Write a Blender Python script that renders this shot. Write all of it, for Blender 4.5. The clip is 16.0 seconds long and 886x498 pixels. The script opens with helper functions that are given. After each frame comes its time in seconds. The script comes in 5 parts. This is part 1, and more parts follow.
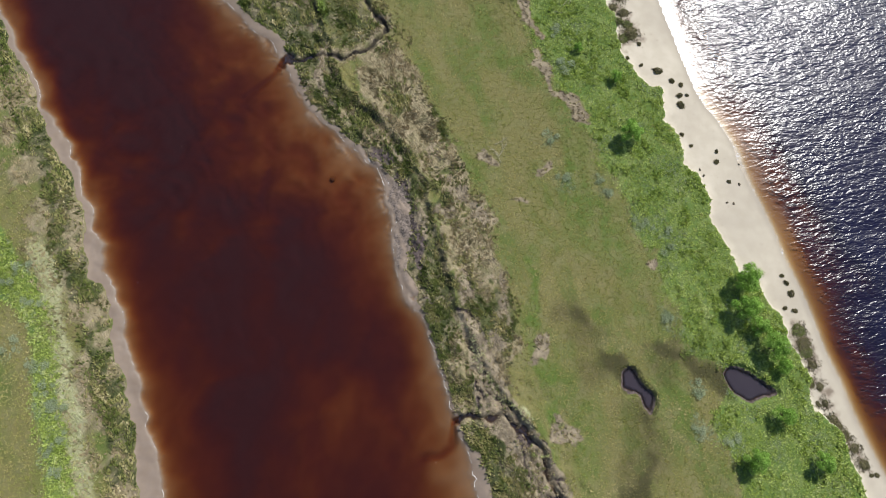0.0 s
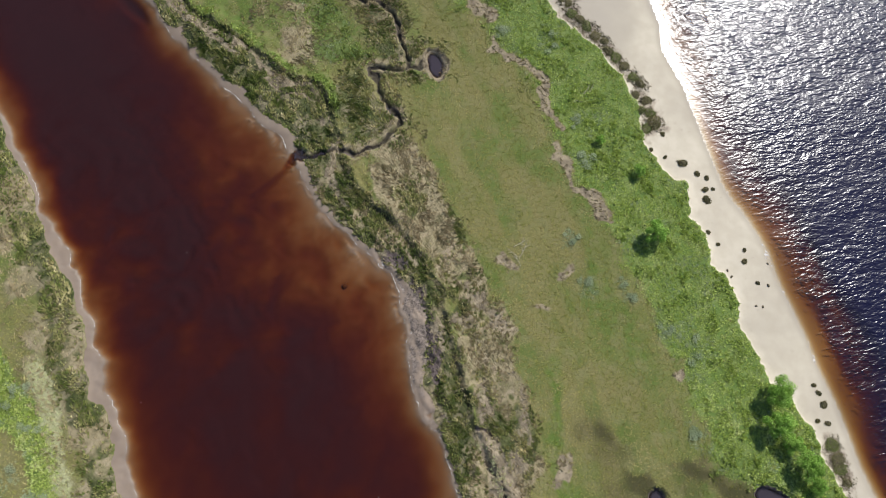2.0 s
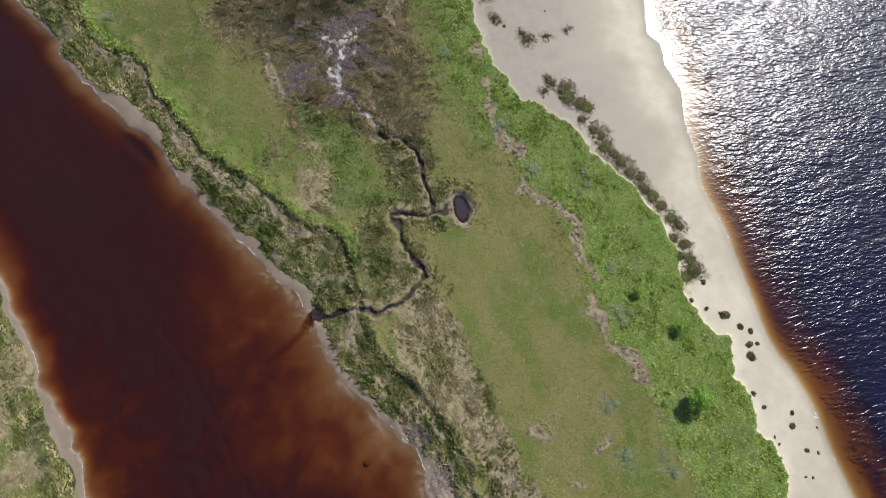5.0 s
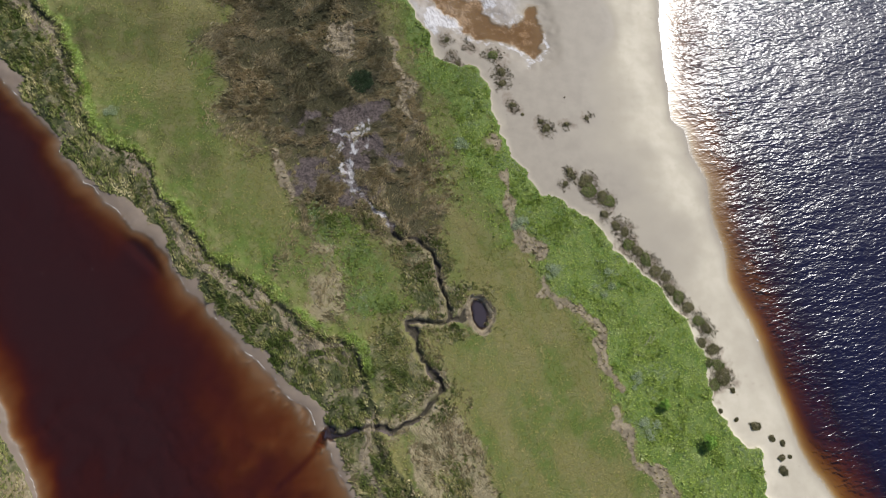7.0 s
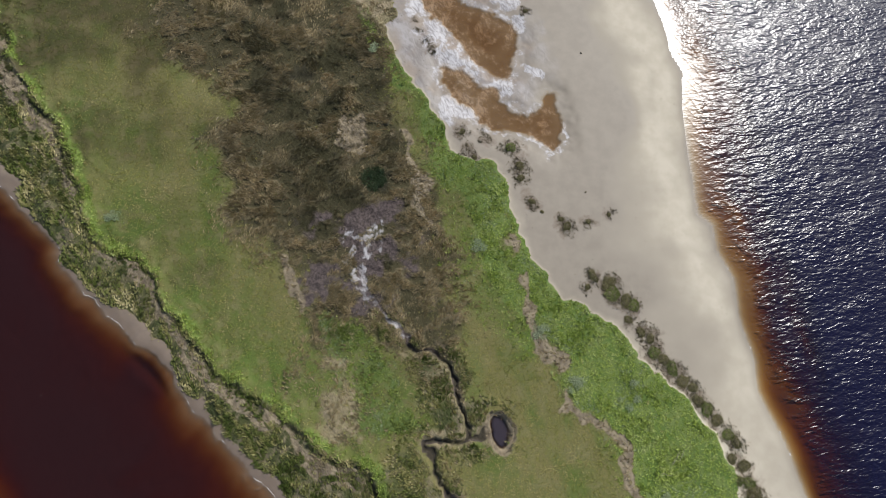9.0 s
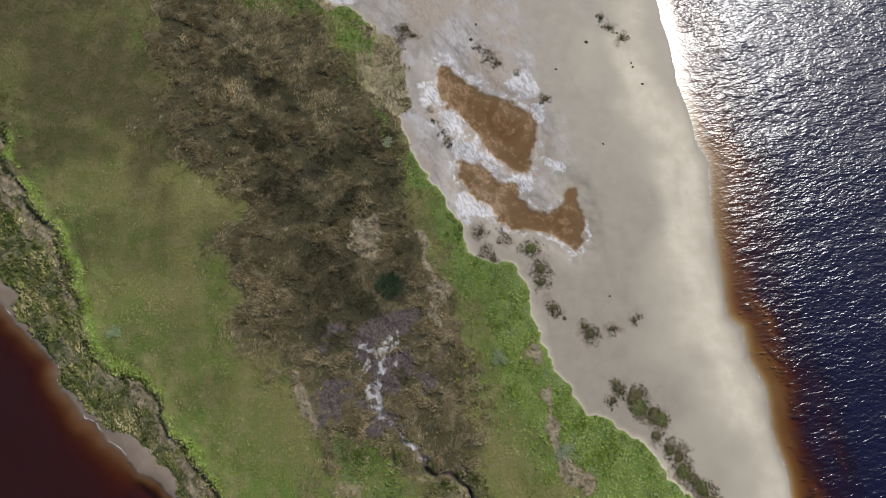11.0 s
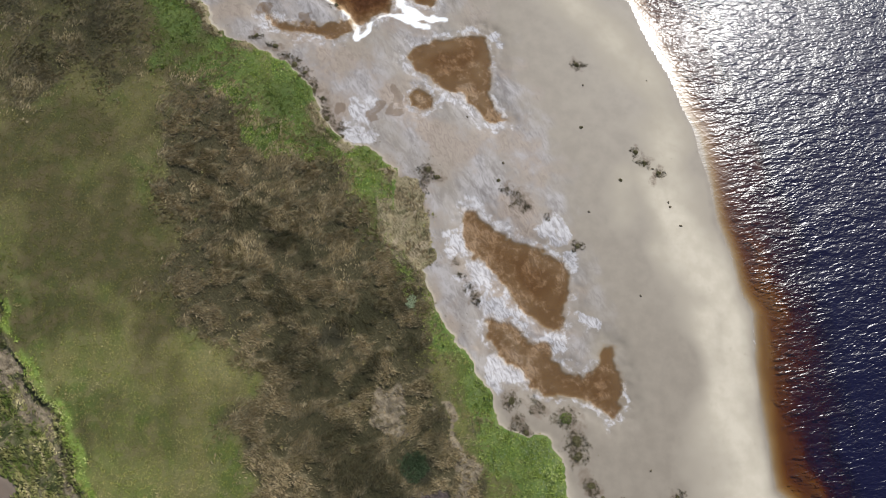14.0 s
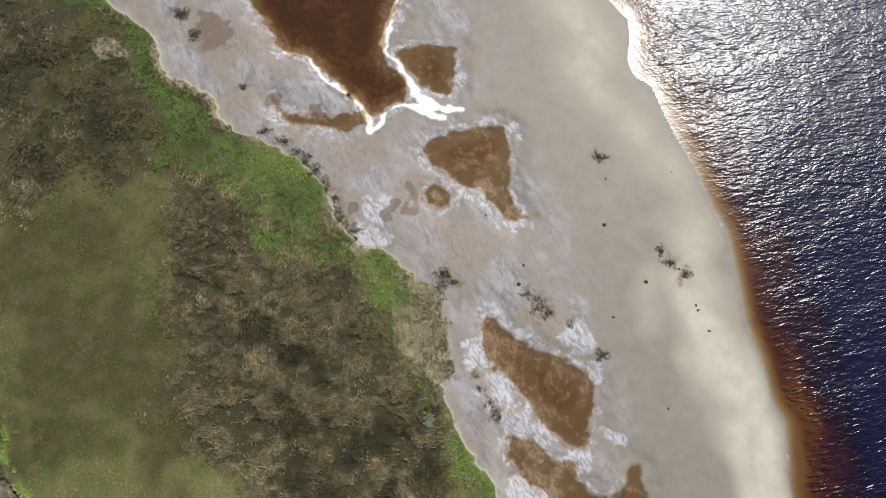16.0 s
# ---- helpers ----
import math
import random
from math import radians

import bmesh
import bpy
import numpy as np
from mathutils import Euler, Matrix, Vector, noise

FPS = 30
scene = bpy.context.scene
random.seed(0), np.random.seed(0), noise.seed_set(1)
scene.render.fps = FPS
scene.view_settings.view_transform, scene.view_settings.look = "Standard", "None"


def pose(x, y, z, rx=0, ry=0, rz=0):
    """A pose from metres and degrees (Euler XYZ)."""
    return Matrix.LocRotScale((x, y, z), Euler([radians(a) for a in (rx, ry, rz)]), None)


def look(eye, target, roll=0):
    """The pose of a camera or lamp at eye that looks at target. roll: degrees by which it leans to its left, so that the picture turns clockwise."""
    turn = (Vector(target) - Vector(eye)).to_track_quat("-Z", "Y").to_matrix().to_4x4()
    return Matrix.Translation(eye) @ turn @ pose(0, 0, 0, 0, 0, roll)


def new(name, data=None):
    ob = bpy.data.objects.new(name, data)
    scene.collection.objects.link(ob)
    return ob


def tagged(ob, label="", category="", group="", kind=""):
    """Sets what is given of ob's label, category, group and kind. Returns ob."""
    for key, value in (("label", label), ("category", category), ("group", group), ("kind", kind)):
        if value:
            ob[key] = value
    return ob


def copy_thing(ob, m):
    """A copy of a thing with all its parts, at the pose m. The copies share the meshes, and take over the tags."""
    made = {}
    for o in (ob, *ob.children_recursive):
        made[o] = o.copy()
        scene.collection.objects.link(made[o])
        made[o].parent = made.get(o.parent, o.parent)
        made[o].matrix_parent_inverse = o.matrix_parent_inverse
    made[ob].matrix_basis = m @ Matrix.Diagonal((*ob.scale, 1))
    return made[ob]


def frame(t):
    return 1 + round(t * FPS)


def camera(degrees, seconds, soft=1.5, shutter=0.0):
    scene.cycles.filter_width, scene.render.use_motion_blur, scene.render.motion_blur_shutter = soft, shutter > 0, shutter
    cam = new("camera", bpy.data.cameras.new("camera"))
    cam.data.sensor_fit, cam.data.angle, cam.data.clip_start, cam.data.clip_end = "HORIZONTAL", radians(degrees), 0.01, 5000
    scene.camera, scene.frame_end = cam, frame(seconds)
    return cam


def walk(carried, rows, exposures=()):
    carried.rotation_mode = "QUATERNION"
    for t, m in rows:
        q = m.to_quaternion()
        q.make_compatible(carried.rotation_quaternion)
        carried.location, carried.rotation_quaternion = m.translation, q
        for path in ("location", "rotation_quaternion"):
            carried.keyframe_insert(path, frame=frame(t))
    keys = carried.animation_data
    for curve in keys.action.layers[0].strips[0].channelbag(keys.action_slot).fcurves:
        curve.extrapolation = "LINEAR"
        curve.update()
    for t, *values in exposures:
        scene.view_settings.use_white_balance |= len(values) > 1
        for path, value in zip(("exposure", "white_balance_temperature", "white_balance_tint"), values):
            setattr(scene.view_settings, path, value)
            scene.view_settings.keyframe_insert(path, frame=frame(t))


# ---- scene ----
cam = camera(72.0, 16.0, soft=0.8)
ROWS = [
    (0, -0.00, -0.00, 80.00, 15.31, -5.12, -0.00),
    (1, -1.17, 7.59, 80.00, 15.32, -5.14, 0.03),
    (2, -2.38, 15.15, 80.00, 15.31, -5.18, 0.09),
    (3, -3.63, 22.71, 79.98, 15.32, -5.21, 0.15),
    (4, -4.90, 30.18, 79.96, 15.32, -5.22, 0.19),
    (6.5, -7.92, 48.69, 79.96, 15.32, -5.21, 0.17),
    (7, -8.52, 52.42, 79.97, 15.32, -5.20, 0.15),
    (8, -9.70, 59.97, 79.97, 15.32, -5.20, 0.11),
    (9, -10.88, 67.52, 79.94, 15.31, -5.20, 0.05),
    (11.5, -13.92, 86.42, 79.74, 15.31, -5.20, 0.01),
    (12, -14.55, 90.20, 79.72, 15.31, -5.19, -0.01),
    (13, -15.79, 97.74, 79.76, 15.32, -5.19, -0.03),
    (14, -16.99, 105.27, 79.76, 15.33, -5.20, -0.07),
    (15, -18.20, 112.76, 79.72, 15.34, -5.20, -0.08),
    (16, -19.40, 120.25, 79.70, 15.35, -5.20, -0.09),
]
walk(cam, [(t, pose(x, y, z, rx, ry, rz)) for t, x, y, z, rx, ry, rz in ROWS], exposures=[(0.0, 0.55), (3.0, 0.52), (7.0, 0.35), (9.0, 0.22), (11.5, 0.11), (14.5, 0.27), (16.0, 0.27)])

SUN_DIR = Vector((0.46, 0.60, 0.80)).normalized()
world = bpy.data.worlds.new("sky")
scene.world = world
world.use_nodes = True
wn = world.node_tree.nodes
sky = wn.new("ShaderNodeTexSky")
sky.sky_type, sky.sun_disc = "NISHITA", False
sky.air_density, sky.dust_density, sky.ozone_density = 1.0, 0.3, 2.0
sky.sun_elevation, sky.sun_rotation = math.asin(SUN_DIR.z), math.atan2(SUN_DIR.x, SUN_DIR.y)
world.node_tree.links.new(sky.outputs[0], wn["Background"].inputs[0])
wn["Background"].inputs[1].default_value = 0.088
sun = new("sun", bpy.data.lights.new("sun", "SUN"))
sun.data.energy, sun.data.angle, sun.data.color = 4.15, radians(0.55), (1.0, 0.975, 0.94)
sun.matrix_world = look(SUN_DIR * 200, (0, 0, 0))


# ---- materials ----
class Nodes:
    """Short hand for building a node material."""

    def __init__(self, name):
        self.mat = bpy.data.materials.new(name)
        self.mat.use_nodes = True
        self.tree = self.mat.node_tree
        self.tree.nodes.clear()
        self.out = self.tree.nodes.new("ShaderNodeOutputMaterial")
        self.pos = self.tree.nodes.new("ShaderNodeNewGeometry")

    def put(self, socket, value):
        if isinstance(value, bpy.types.NodeSocket):
            self.tree.links.new(value, socket)
        elif isinstance(value, tuple) and len(value) == 3 and socket.type == "RGBA":
            socket.default_value = (*value, 1)
        else:
            socket.default_value = value

    def node(self, kind, out=0, **inputs):
        n = self.tree.nodes.new("ShaderNode" + kind)
        for k, v in inputs.items():
            self.put(n.inputs[k.replace("_", " ")], v)
        return n.outputs[out]

    def noise(self, scale, detail=4.0, rough=0.55, stretch=(1, 1, 1), turn=0.0, warp=0.0):
        m = self.tree.nodes.new("ShaderNodeMapping")
        self.put(m.inputs["Vector"], self.pos.outputs["Position"])
        m.vector_type = "TEXTURE"
        m.inputs["Scale"].default_value = tuple(1 / k for k in stretch)
        m.inputs["Rotation"].default_value = (0, 0, turn)
        return self.node("TexNoise", Vector=m.outputs[0], Scale=scale, Detail=detail, Roughness=rough, Distortion=warp)

    def math(self, op, a, b=0.0, clamp=False):
        n = self.tree.nodes.new("ShaderNodeMath")
        n.operation, n.use_clamp = op, clamp
        self.put(n.inputs[0], a)
        self.put(n.inputs[1], b)
        return n.outputs[0]

    def ramp(self, value, lo, hi, a=0.0, b=1.0):
        n = self.tree.nodes.new("ShaderNodeMapRange")
        n.interpolation_type = "SMOOTHSTEP"
        for i, v in enumerate((value, lo, hi, a, b)):
            self.put(n.inputs[i], v)
        return n.outputs[0]

    def mix(self, fac, a, b, blend="MIX"):
        n = self.tree.nodes.new("ShaderNodeMix")
        n.data_type, n.blend_type = "RGBA", blend
        self.put(n.inputs[0], fac)
        self.put(n.inputs[6], a)
        self.put(n.inputs[7], b)
        return n.outputs[2]

    def attr(self, name):
        n = self.tree.nodes.new("ShaderNodeAttribute")
        n.attribute_name = name
        return n

    def split(self, name):
        n = self.tree.nodes.new("ShaderNodeSeparateColor")
        self.tree.links.new(self.attr(name).outputs["Color"], n.inputs[0])
        return n.outputs[0], n.outputs[1], n.outputs[2]

    def bump(self, height, strength=0.5, distance=0.05):
        return self.node("Bump", Height=height, Strength=strength, Distance=distance)

    def shade(self, color, roughness=0.9, normal=None, specular=0.2):
        n = self.tree.nodes.new("ShaderNodeBsdfPrincipled")
        self.put(n.inputs["Base Color"], color)
        self.put(n.inputs["Roughness"], roughness)
        self.put(n.inputs["Specular IOR Level"], specular)
        if normal is not None:
            self.put(n.inputs["Normal"], normal)
        return n.outputs[0]

    def done(self, shader):
        self.tree.links.new(shader, self.out.inputs[0])
        return self.mat


def ground_material():
    m = Nodes("ground_cover")
    lush, reed, dry = m.split("cover_a")
    sand, wet, salt_sheen = m.split("cover_b")
    mud, bare, dark = m.split("cover_c")
    belt, path, green = m.split("cover_d")
    silt, white_strip, dull = m.split("cover_e")
    stain, deep, clot = m.split("cover_f")
    lane_a, flats, damp = m.split("cover_g")
    run = m.noise(1.1, 7, 0.68, (1.5, 0.6, 1), 0.5, 1.2)
    mid, fine, grit = m.noise(0.5, 5), m.noise(3.0, 5, 0.65), m.noise(14.0, 4, 0.7)
    ragged = m.noise(1.1, 7, 0.62)
    comb = m.noise(2.0, 5, 0.65, (0.5, 1.5, 1), 2.2, 1.6)


    def edge(mask, soft=0.14, amount=0.34):
        e = m.math("ADD", mask, m.math("MULTIPLY", m.math("SUBTRACT", ragged, 0.5), amount * 1.6))
        return m.ramp(e, 0.5 - soft, 0.5 + soft)

    lane = m.noise(0.16, 5, 0.55, (1.3, 0.5, 1), 0.33)
    meadow = m.mix(m.ramp(lane, 0.36, 0.56), (0.088, 0.118, 0.024), (0.168, 0.146, 0.054))
    meadow = m.mix(m.math("MULTIPLY", lane_a, 0.9), meadow, m.mix(m.ramp(mid, 0.35, 0.65), (0.072, 0.128, 0.020), (0.105, 0.140, 0.030)))
    meadow = m.mix(m.ramp(mid, 0.42, 0.70, 0.0, 0.7), meadow, (0.185, 0.165, 0.075))
    meadow = m.mix(m.ramp(fine, 0.35, 0.75, 0.0, 0.65), meadow, (0.070, 0.085, 0.022))
    meadow = m.mix(m.math("MULTIPLY", dull, 0.9), meadow, m.mix(m.ramp(mid, 0.4, 0.65), (0.050, 0.047, 0.017), (0.082, 0.064, 0.031)))
    lush_c = m.mix(m.ramp(mid, 0.35, 0.65), (0.090, 0.140, 0.028), (0.148, 0.186, 0.053))
    lush_c = m.mix(m.math("MULTIPLY", dull, 0.6), lush_c, (0.055, 0.075, 0.022))
    lush_c = m.mix(m.ramp(fine, 0.45, 0.75, 0.0, 0.7), lush_c, (0.058, 0.105, 0.020))
    reed_c = m.mix(m.ramp(ragged, 0.36, 0.66), (0.120, 0.096, 0.050), (0.185, 0.148, 0.086))
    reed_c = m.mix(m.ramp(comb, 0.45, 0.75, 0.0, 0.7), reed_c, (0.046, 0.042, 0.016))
    # between clots: dark marsh ground, with the shade among stalks painted in
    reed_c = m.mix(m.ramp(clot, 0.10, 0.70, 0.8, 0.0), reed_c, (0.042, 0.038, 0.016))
    dry_c = m.mix(m.ramp(ragged, 0.35, 0.7), (0.270, 0.222, 0.130), (0.180, 0.148, 0.082))
    dry_c = m.mix(m.ramp(mid, 0.50, 0.72, 0.0, 0.5), dry_c, (0.110, 0.115, 0.040))
    belt_c = m.mix(m.ramp(mid, 0.40, 0.62), (0.080, 0.086, 0.030), (0.200, 0.168, 0.100))
    belt_c = m.mix(m.ramp(comb, 0.45, 0.70, 0.0, 0.6), belt_c, (0.050, 0.054, 0.020))
    clump = m.noise(0.55, 5, 0.6, (1.3, 0.6, 1), 2.5, 0.8)
    belt_c = m.mix(m.ramp(clump, 0.47, 0.60, 0.0, 0.85), belt_c, (0.034, 0.044, 0.012))
    dry_c = m.mix(m.ramp(clump, 0.54, 0.66, 0.0, 0.7), dry_c, (0.070, 0.066, 0.026))
    dry_c = m.mix(m.ramp(clump, 0.34, 0.45, 0.6, 0.0), dry_c, (0.340, 0.270, 0.190))
    bare_c = m.mix(m.ramp(ragged, 0.35, 0.65), m.mix(fine, (0.330, 0.268, 0.180), (0.220, 0.178, 0.116)), m.mix(fine, (0.170, 0.132, 0.092), (0.110, 0.090, 0.056)))
    sand_dry = m.mix(m.ramp(mid, 0.3, 0.7), (0.520, 0.460, 0.358), (0.455, 0.398, 0.305))
    sand_wet = m.mix(m.ramp(mid, 0.3, 0.7), (0.224, 0.188, 0.144), (0.254, 0.216, 0.166))
    sand_c = m.mix(wet, sand_dry, sand_wet)
    silt_c = m.mix(wet, (0.255, 0.196, 0.146), (0.172, 0.128, 0.094))
    sand_c = m.mix(silt, sand_c, m.mix(m.ramp(ragged, 0.38, 0.66, 0.0, 0.45), silt_c, (0.170, 0.132, 0.106)))
    sand_c = m.mix(m.ramp(grit, 0.5, 0.85, 0.0, 0.25), sand_c, (0.20, 0.18, 0.15))
    mud_c = m.mix(m.ramp(fine, 0.35, 0.65), (0.128, 0.098, 0.088), (0.046, 0.035, 0.032))
    bank_mud = m.mix(m.ramp(fine, 0.30, 0.70), (0.210, 0.168, 0.140), (0.055, 0.044, 0.036))

    c = m.mix(edge(dry), meadow, dry_c)
    c = m.mix(m.math("MULTIPLY", damp, 0.75), c, (0.044, 0.042, 0.015))
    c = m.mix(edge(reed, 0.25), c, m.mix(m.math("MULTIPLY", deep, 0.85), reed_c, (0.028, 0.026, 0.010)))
    c = m.mix(edge(lush, 0.2), c, lush_c)
    c = m.mix(edge(belt, 0.2), c, belt_c)
    c = m.mix(edge(green, 0.25, 0.5), c, m.mix(fine, (0.170, 0.225, 0.050), (0.090, 0.130, 0.028)))
    c = m.mix(edge(path, 0.25, 0.5), c, m.mix(fine, (0.400, 0.385, 0.235), (0.220, 0.225, 0.100)))
    c = m.mix(edge(mud, 0.2, 0.6), c, mud_c)
    # marsh spots, plus shade of creek banks and scarp painted into the colour
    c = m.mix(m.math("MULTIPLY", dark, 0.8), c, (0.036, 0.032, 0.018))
    c = m.mix(edge(bare, 0.28, 0.9), c, bare_c)
    c = m.mix(m.ramp(sand, 0.45, 0.55), c, m.mix(m.math("MULTIPLY", edge(mud, 0.42, 0.8), silt), sand_c, bank_mud))
    flat_c = m.mix(m.ramp(m.math("ADD", m.math("MULTIPLY", run, 0.45), m.math("MULTIPLY", m.noise(0.45, 6, 0.62, (1.4, 0.6, 1), 0.5, 0.6), 0.55)), 0.38, 0.60), (0.185, 0.162, 0.148), (0.350, 0.322, 0.306))
    flat_c = m.mix(m.ramp(m.noise(0.13, 5, 0.6), 0.42, 0.60), flat_c, m.mix(m.ramp(run, 0.40, 0.66), (0.300, 0.240, 0.190), (0.215, 0.168, 0.130)))
    c = m.mix(m.math("MULTIPLY", flats, m.ramp(sand, 0.4, 0.6)), c, flat_c)
    # white of salt, with the silvery sky sheen on wet ground painted in
    white_c = m.mix(m.ramp(run, 0.34, 0.60), (0.240, 0.218, 0.208), (0.490, 0.466, 0.458))
    c = m.mix(edge(salt_sheen, 0.20, 1.0), c, white_c)
    c = m.mix(m.math("MULTIPLY", edge(stain, 0.34, 1.0), 0.8), c, m.mix(ragged, (0.190, 0.126, 0.080), (0.108, 0.082, 0.060)))
    c = m.mix(white_strip, c, m.mix(fine, (0.86, 0.86, 0.85), (0.70, 0.69, 0.67)))
    h = m.math("ADD", m.math("MULTIPLY", fine, 0.6), m.math("MULTIPLY", grit, 0.3))
    coarse = m.math("MAXIMUM", m.math("MAXIMUM", belt, dry), reed)
    h = m.math("ADD", h, m.math("MULTIPLY", m.math("MULTIPLY", coarse, comb), 2.6))
    strength = m.ramp(sand, 0.4, 0.6, 0.9, 0.12)
    n = m.tree.nodes.new("ShaderNodeBump")
    m.put(n.inputs["Height"], h)
    m.put(n.inputs["Strength"], strength)
    n.inputs["Distance"].default_value = 0.12
    rough = m.ramp(m.math("MULTIPLY", sand, wet), 0.2, 1.0, 0.95, 0.55)
    return m.done(m.shade(c, rough, n.outputs[0], 0.25))


def water_material(name, absorb, murk_and_sky, waves, roughness, foam=0.0, clouded=1.8):
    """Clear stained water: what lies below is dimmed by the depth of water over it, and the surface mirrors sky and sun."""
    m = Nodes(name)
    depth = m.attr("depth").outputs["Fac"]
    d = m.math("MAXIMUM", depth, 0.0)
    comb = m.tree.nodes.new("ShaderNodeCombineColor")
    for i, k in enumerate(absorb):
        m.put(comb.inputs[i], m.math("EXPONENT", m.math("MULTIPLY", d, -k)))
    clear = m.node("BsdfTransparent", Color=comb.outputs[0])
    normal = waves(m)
    # body colour: murk, and in pond and sea also mirrored sky painted in
    body = m.node("BsdfDiffuse", Color=murk_and_sky, Normal=normal)
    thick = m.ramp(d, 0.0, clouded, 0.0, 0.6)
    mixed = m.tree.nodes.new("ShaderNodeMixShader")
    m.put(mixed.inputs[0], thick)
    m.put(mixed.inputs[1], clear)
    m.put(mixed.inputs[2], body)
    gloss = m.node("BsdfGlossy", Color=(1.0, 1.0, 1.0), Roughness=roughness, Normal=normal)
    fres = m.node("Fresnel", IOR=1.33, Normal=normal)
    top = m.tree.nodes.new("ShaderNodeMixShader")
    m.put(top.inputs[0], fres)
    m.put(top.inputs[1], mixed.outputs[0])
    m.put(top.inputs[2], gloss)
    if not foam:
        return m.done(top.outputs[0])
    rim = m.math("MULTIPLY", m.ramp(depth, 0.006, 0.032, 0.85, 0.0), m.ramp(m.noise(0.5, 5, 0.7), 0.62 - 0.3 * foam, 0.72 - 0.3 * foam))
    froth = m.tree.nodes.new("ShaderNodeMixShader")
    m.put(froth.inputs[0], rim)
    m.put(froth.inputs[1], top.outputs[0])
    m.put(froth.inputs[2], m.node("BsdfDiffuse", Color=(0.66, 0.62, 0.57)))
    return m.done(froth.outputs[0])


def river_waves(m):
    return m.bump(m.math("ADD", m.noise(1.2, 3, 0.5, (1, 0.6, 1)), m.math("MULTIPLY", m.noise(5.0, 3), 0.25)), 0.10, 0.05)


def sea_waves(m):
    a = m.noise(1.5, 0.8, 0.5, (0.5, 1.2, 1), 0.20, 0.6)
    b = m.noise(3.4, 0, 0.5, (0.6, 1.05, 1), 0.36, 0.7)
    c = m.noise(0.5, 2, 0.5, (0.5, 1.3, 1), 0.14, 0.5)
    gust = m.ramp(m.noise(0.11, 3, 0.6, (0.7, 1.2, 1), 0.3), 0.35, 0.66, 0.75, 1.2)
    h = m.math("ADD", m.math("ADD", m.math("MULTIPLY", a, 1.1), m.math("MULTIPLY", b, 0.30)), m.math("MULTIPLY", c, 1.0))
    h = m.math("MULTIPLY", m.math("MULTIPLY", h, gust), m.attr("chop").outputs["Fac"])
    # low swash ridges that run in aslant to the shore
    sep = m.tree.nodes.new("ShaderNodeSeparateXYZ")
    m.put(sep.inputs[0], m.pos.outputs["Position"])
    phase = m.math("ADD", m.math("ADD", m.math("MULTIPLY", sep.outputs[0], 3.6), m.math("MULTIPLY", sep.outputs[1], 2.7)), m.math("MULTIPLY", m.noise(0.22, 4, 0.6), 16.0))
    ridge = m.math("POWER", m.math("ADD", m.math("MULTIPLY", m.math("SINE", phase), 0.5), 0.5), 7.0)
    h = m.math("ADD", h, m.math("MULTIPLY", m.math("MULTIPLY", ridge, m.attr("shoal").outputs["Fac"]), 0.05))
    return m.bump(h, 1.0, 0.125)


GROUND = ground_material()
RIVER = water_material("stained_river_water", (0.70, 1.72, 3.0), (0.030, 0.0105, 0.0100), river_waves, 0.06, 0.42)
# mauve-grey body: mud plus the sky's reflection put into the colour
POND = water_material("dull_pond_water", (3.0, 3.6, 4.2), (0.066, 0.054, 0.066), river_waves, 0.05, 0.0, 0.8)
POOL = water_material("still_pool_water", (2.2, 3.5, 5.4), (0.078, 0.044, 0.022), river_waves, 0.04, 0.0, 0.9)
# the reflected sky's blue is painted into the sea's body colour
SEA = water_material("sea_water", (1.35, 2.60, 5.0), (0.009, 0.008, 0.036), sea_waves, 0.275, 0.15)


# ---- the plan: lines from south to north, outlines, and places with their radius ----
RIVER_EAST = [
    (13.1, -13.5), (11.8, -9.8), (10.1, -4.3), (8.8, -0.8), (8, 2.5), (6.1, 8.3), (5, 11.2), (3.5, 13.8), (1.6, 16.1), (0.8, 19.5), (-0.1, 23.1), (-0.1,
    25.9), (-1, 30), (-2.1, 33.3), (-4.3, 35.4), (-6.8, 37.5), (-9.3, 40.4), (-11.8, 42.1), (-13.1, 44.7), (-14.9, 47.8), (-16.2, 49.4), (-17.2, 51.4),
    (-18.9, 53.6), (-21.5, 55.4), (-24.1, 58.3), (-27, 61), (-29.5, 63.4), (-32, 65.7), (-34.9, 68.1), (-36.6, 70.3), (-37.7, 72.9), (-39.4, 74.5),
    (-42.3, 76.1), (-44.5, 78.3), (-46.7, 79.9), (-48.9, 82.1), (-51.6, 84.7), (-52.9, 85.7), (-54.1, 88.4), (-56.3, 91.1), (-59.3, 93.9), (-62.4, 97.4),
    (-65.9, 100.4), (-76.3, 107.1)]
BANK_EAST = [
    (17.3, -13.6), (15.7, -9.8), (14, -7.7), (12, -4.4), (10.1, -1.3), (8.5, 3.3), (6.6, 9.8), (4.6, 15.4), (3.4, 18.8), (3.6, 22.8), (3.7, 26), (2.3,
    30.5), (0.5, 33.4), (-3.2, 36.6), (-5.9, 38.8), (-8.4, 40.6), (-10.8, 43.5), (-12.2, 46.1), (-13.7, 48.6), (-15.8, 52.9), (-18.1, 55.1), (-20.7,
    56.9), (-24.3, 60.3), (-27.6, 63.5), (-30.1, 65.5), (-32.2, 67.9), (-33.5, 69.6), (-35.9, 70.3), (-37.4, 75.1), (-40.7, 78.5), (-43.6, 80.1), (-45.7,
    81.4), (-49.2, 83.9), (-53.3, 86.5), (-54.5, 89.6), (-56.3, 91.9), (-59.4, 94.8), (-58.6, 95.9), (-58.3, 97.6), (-61.4, 99.8), (-66.6, 103.8), (-77.1,
    110.7)]
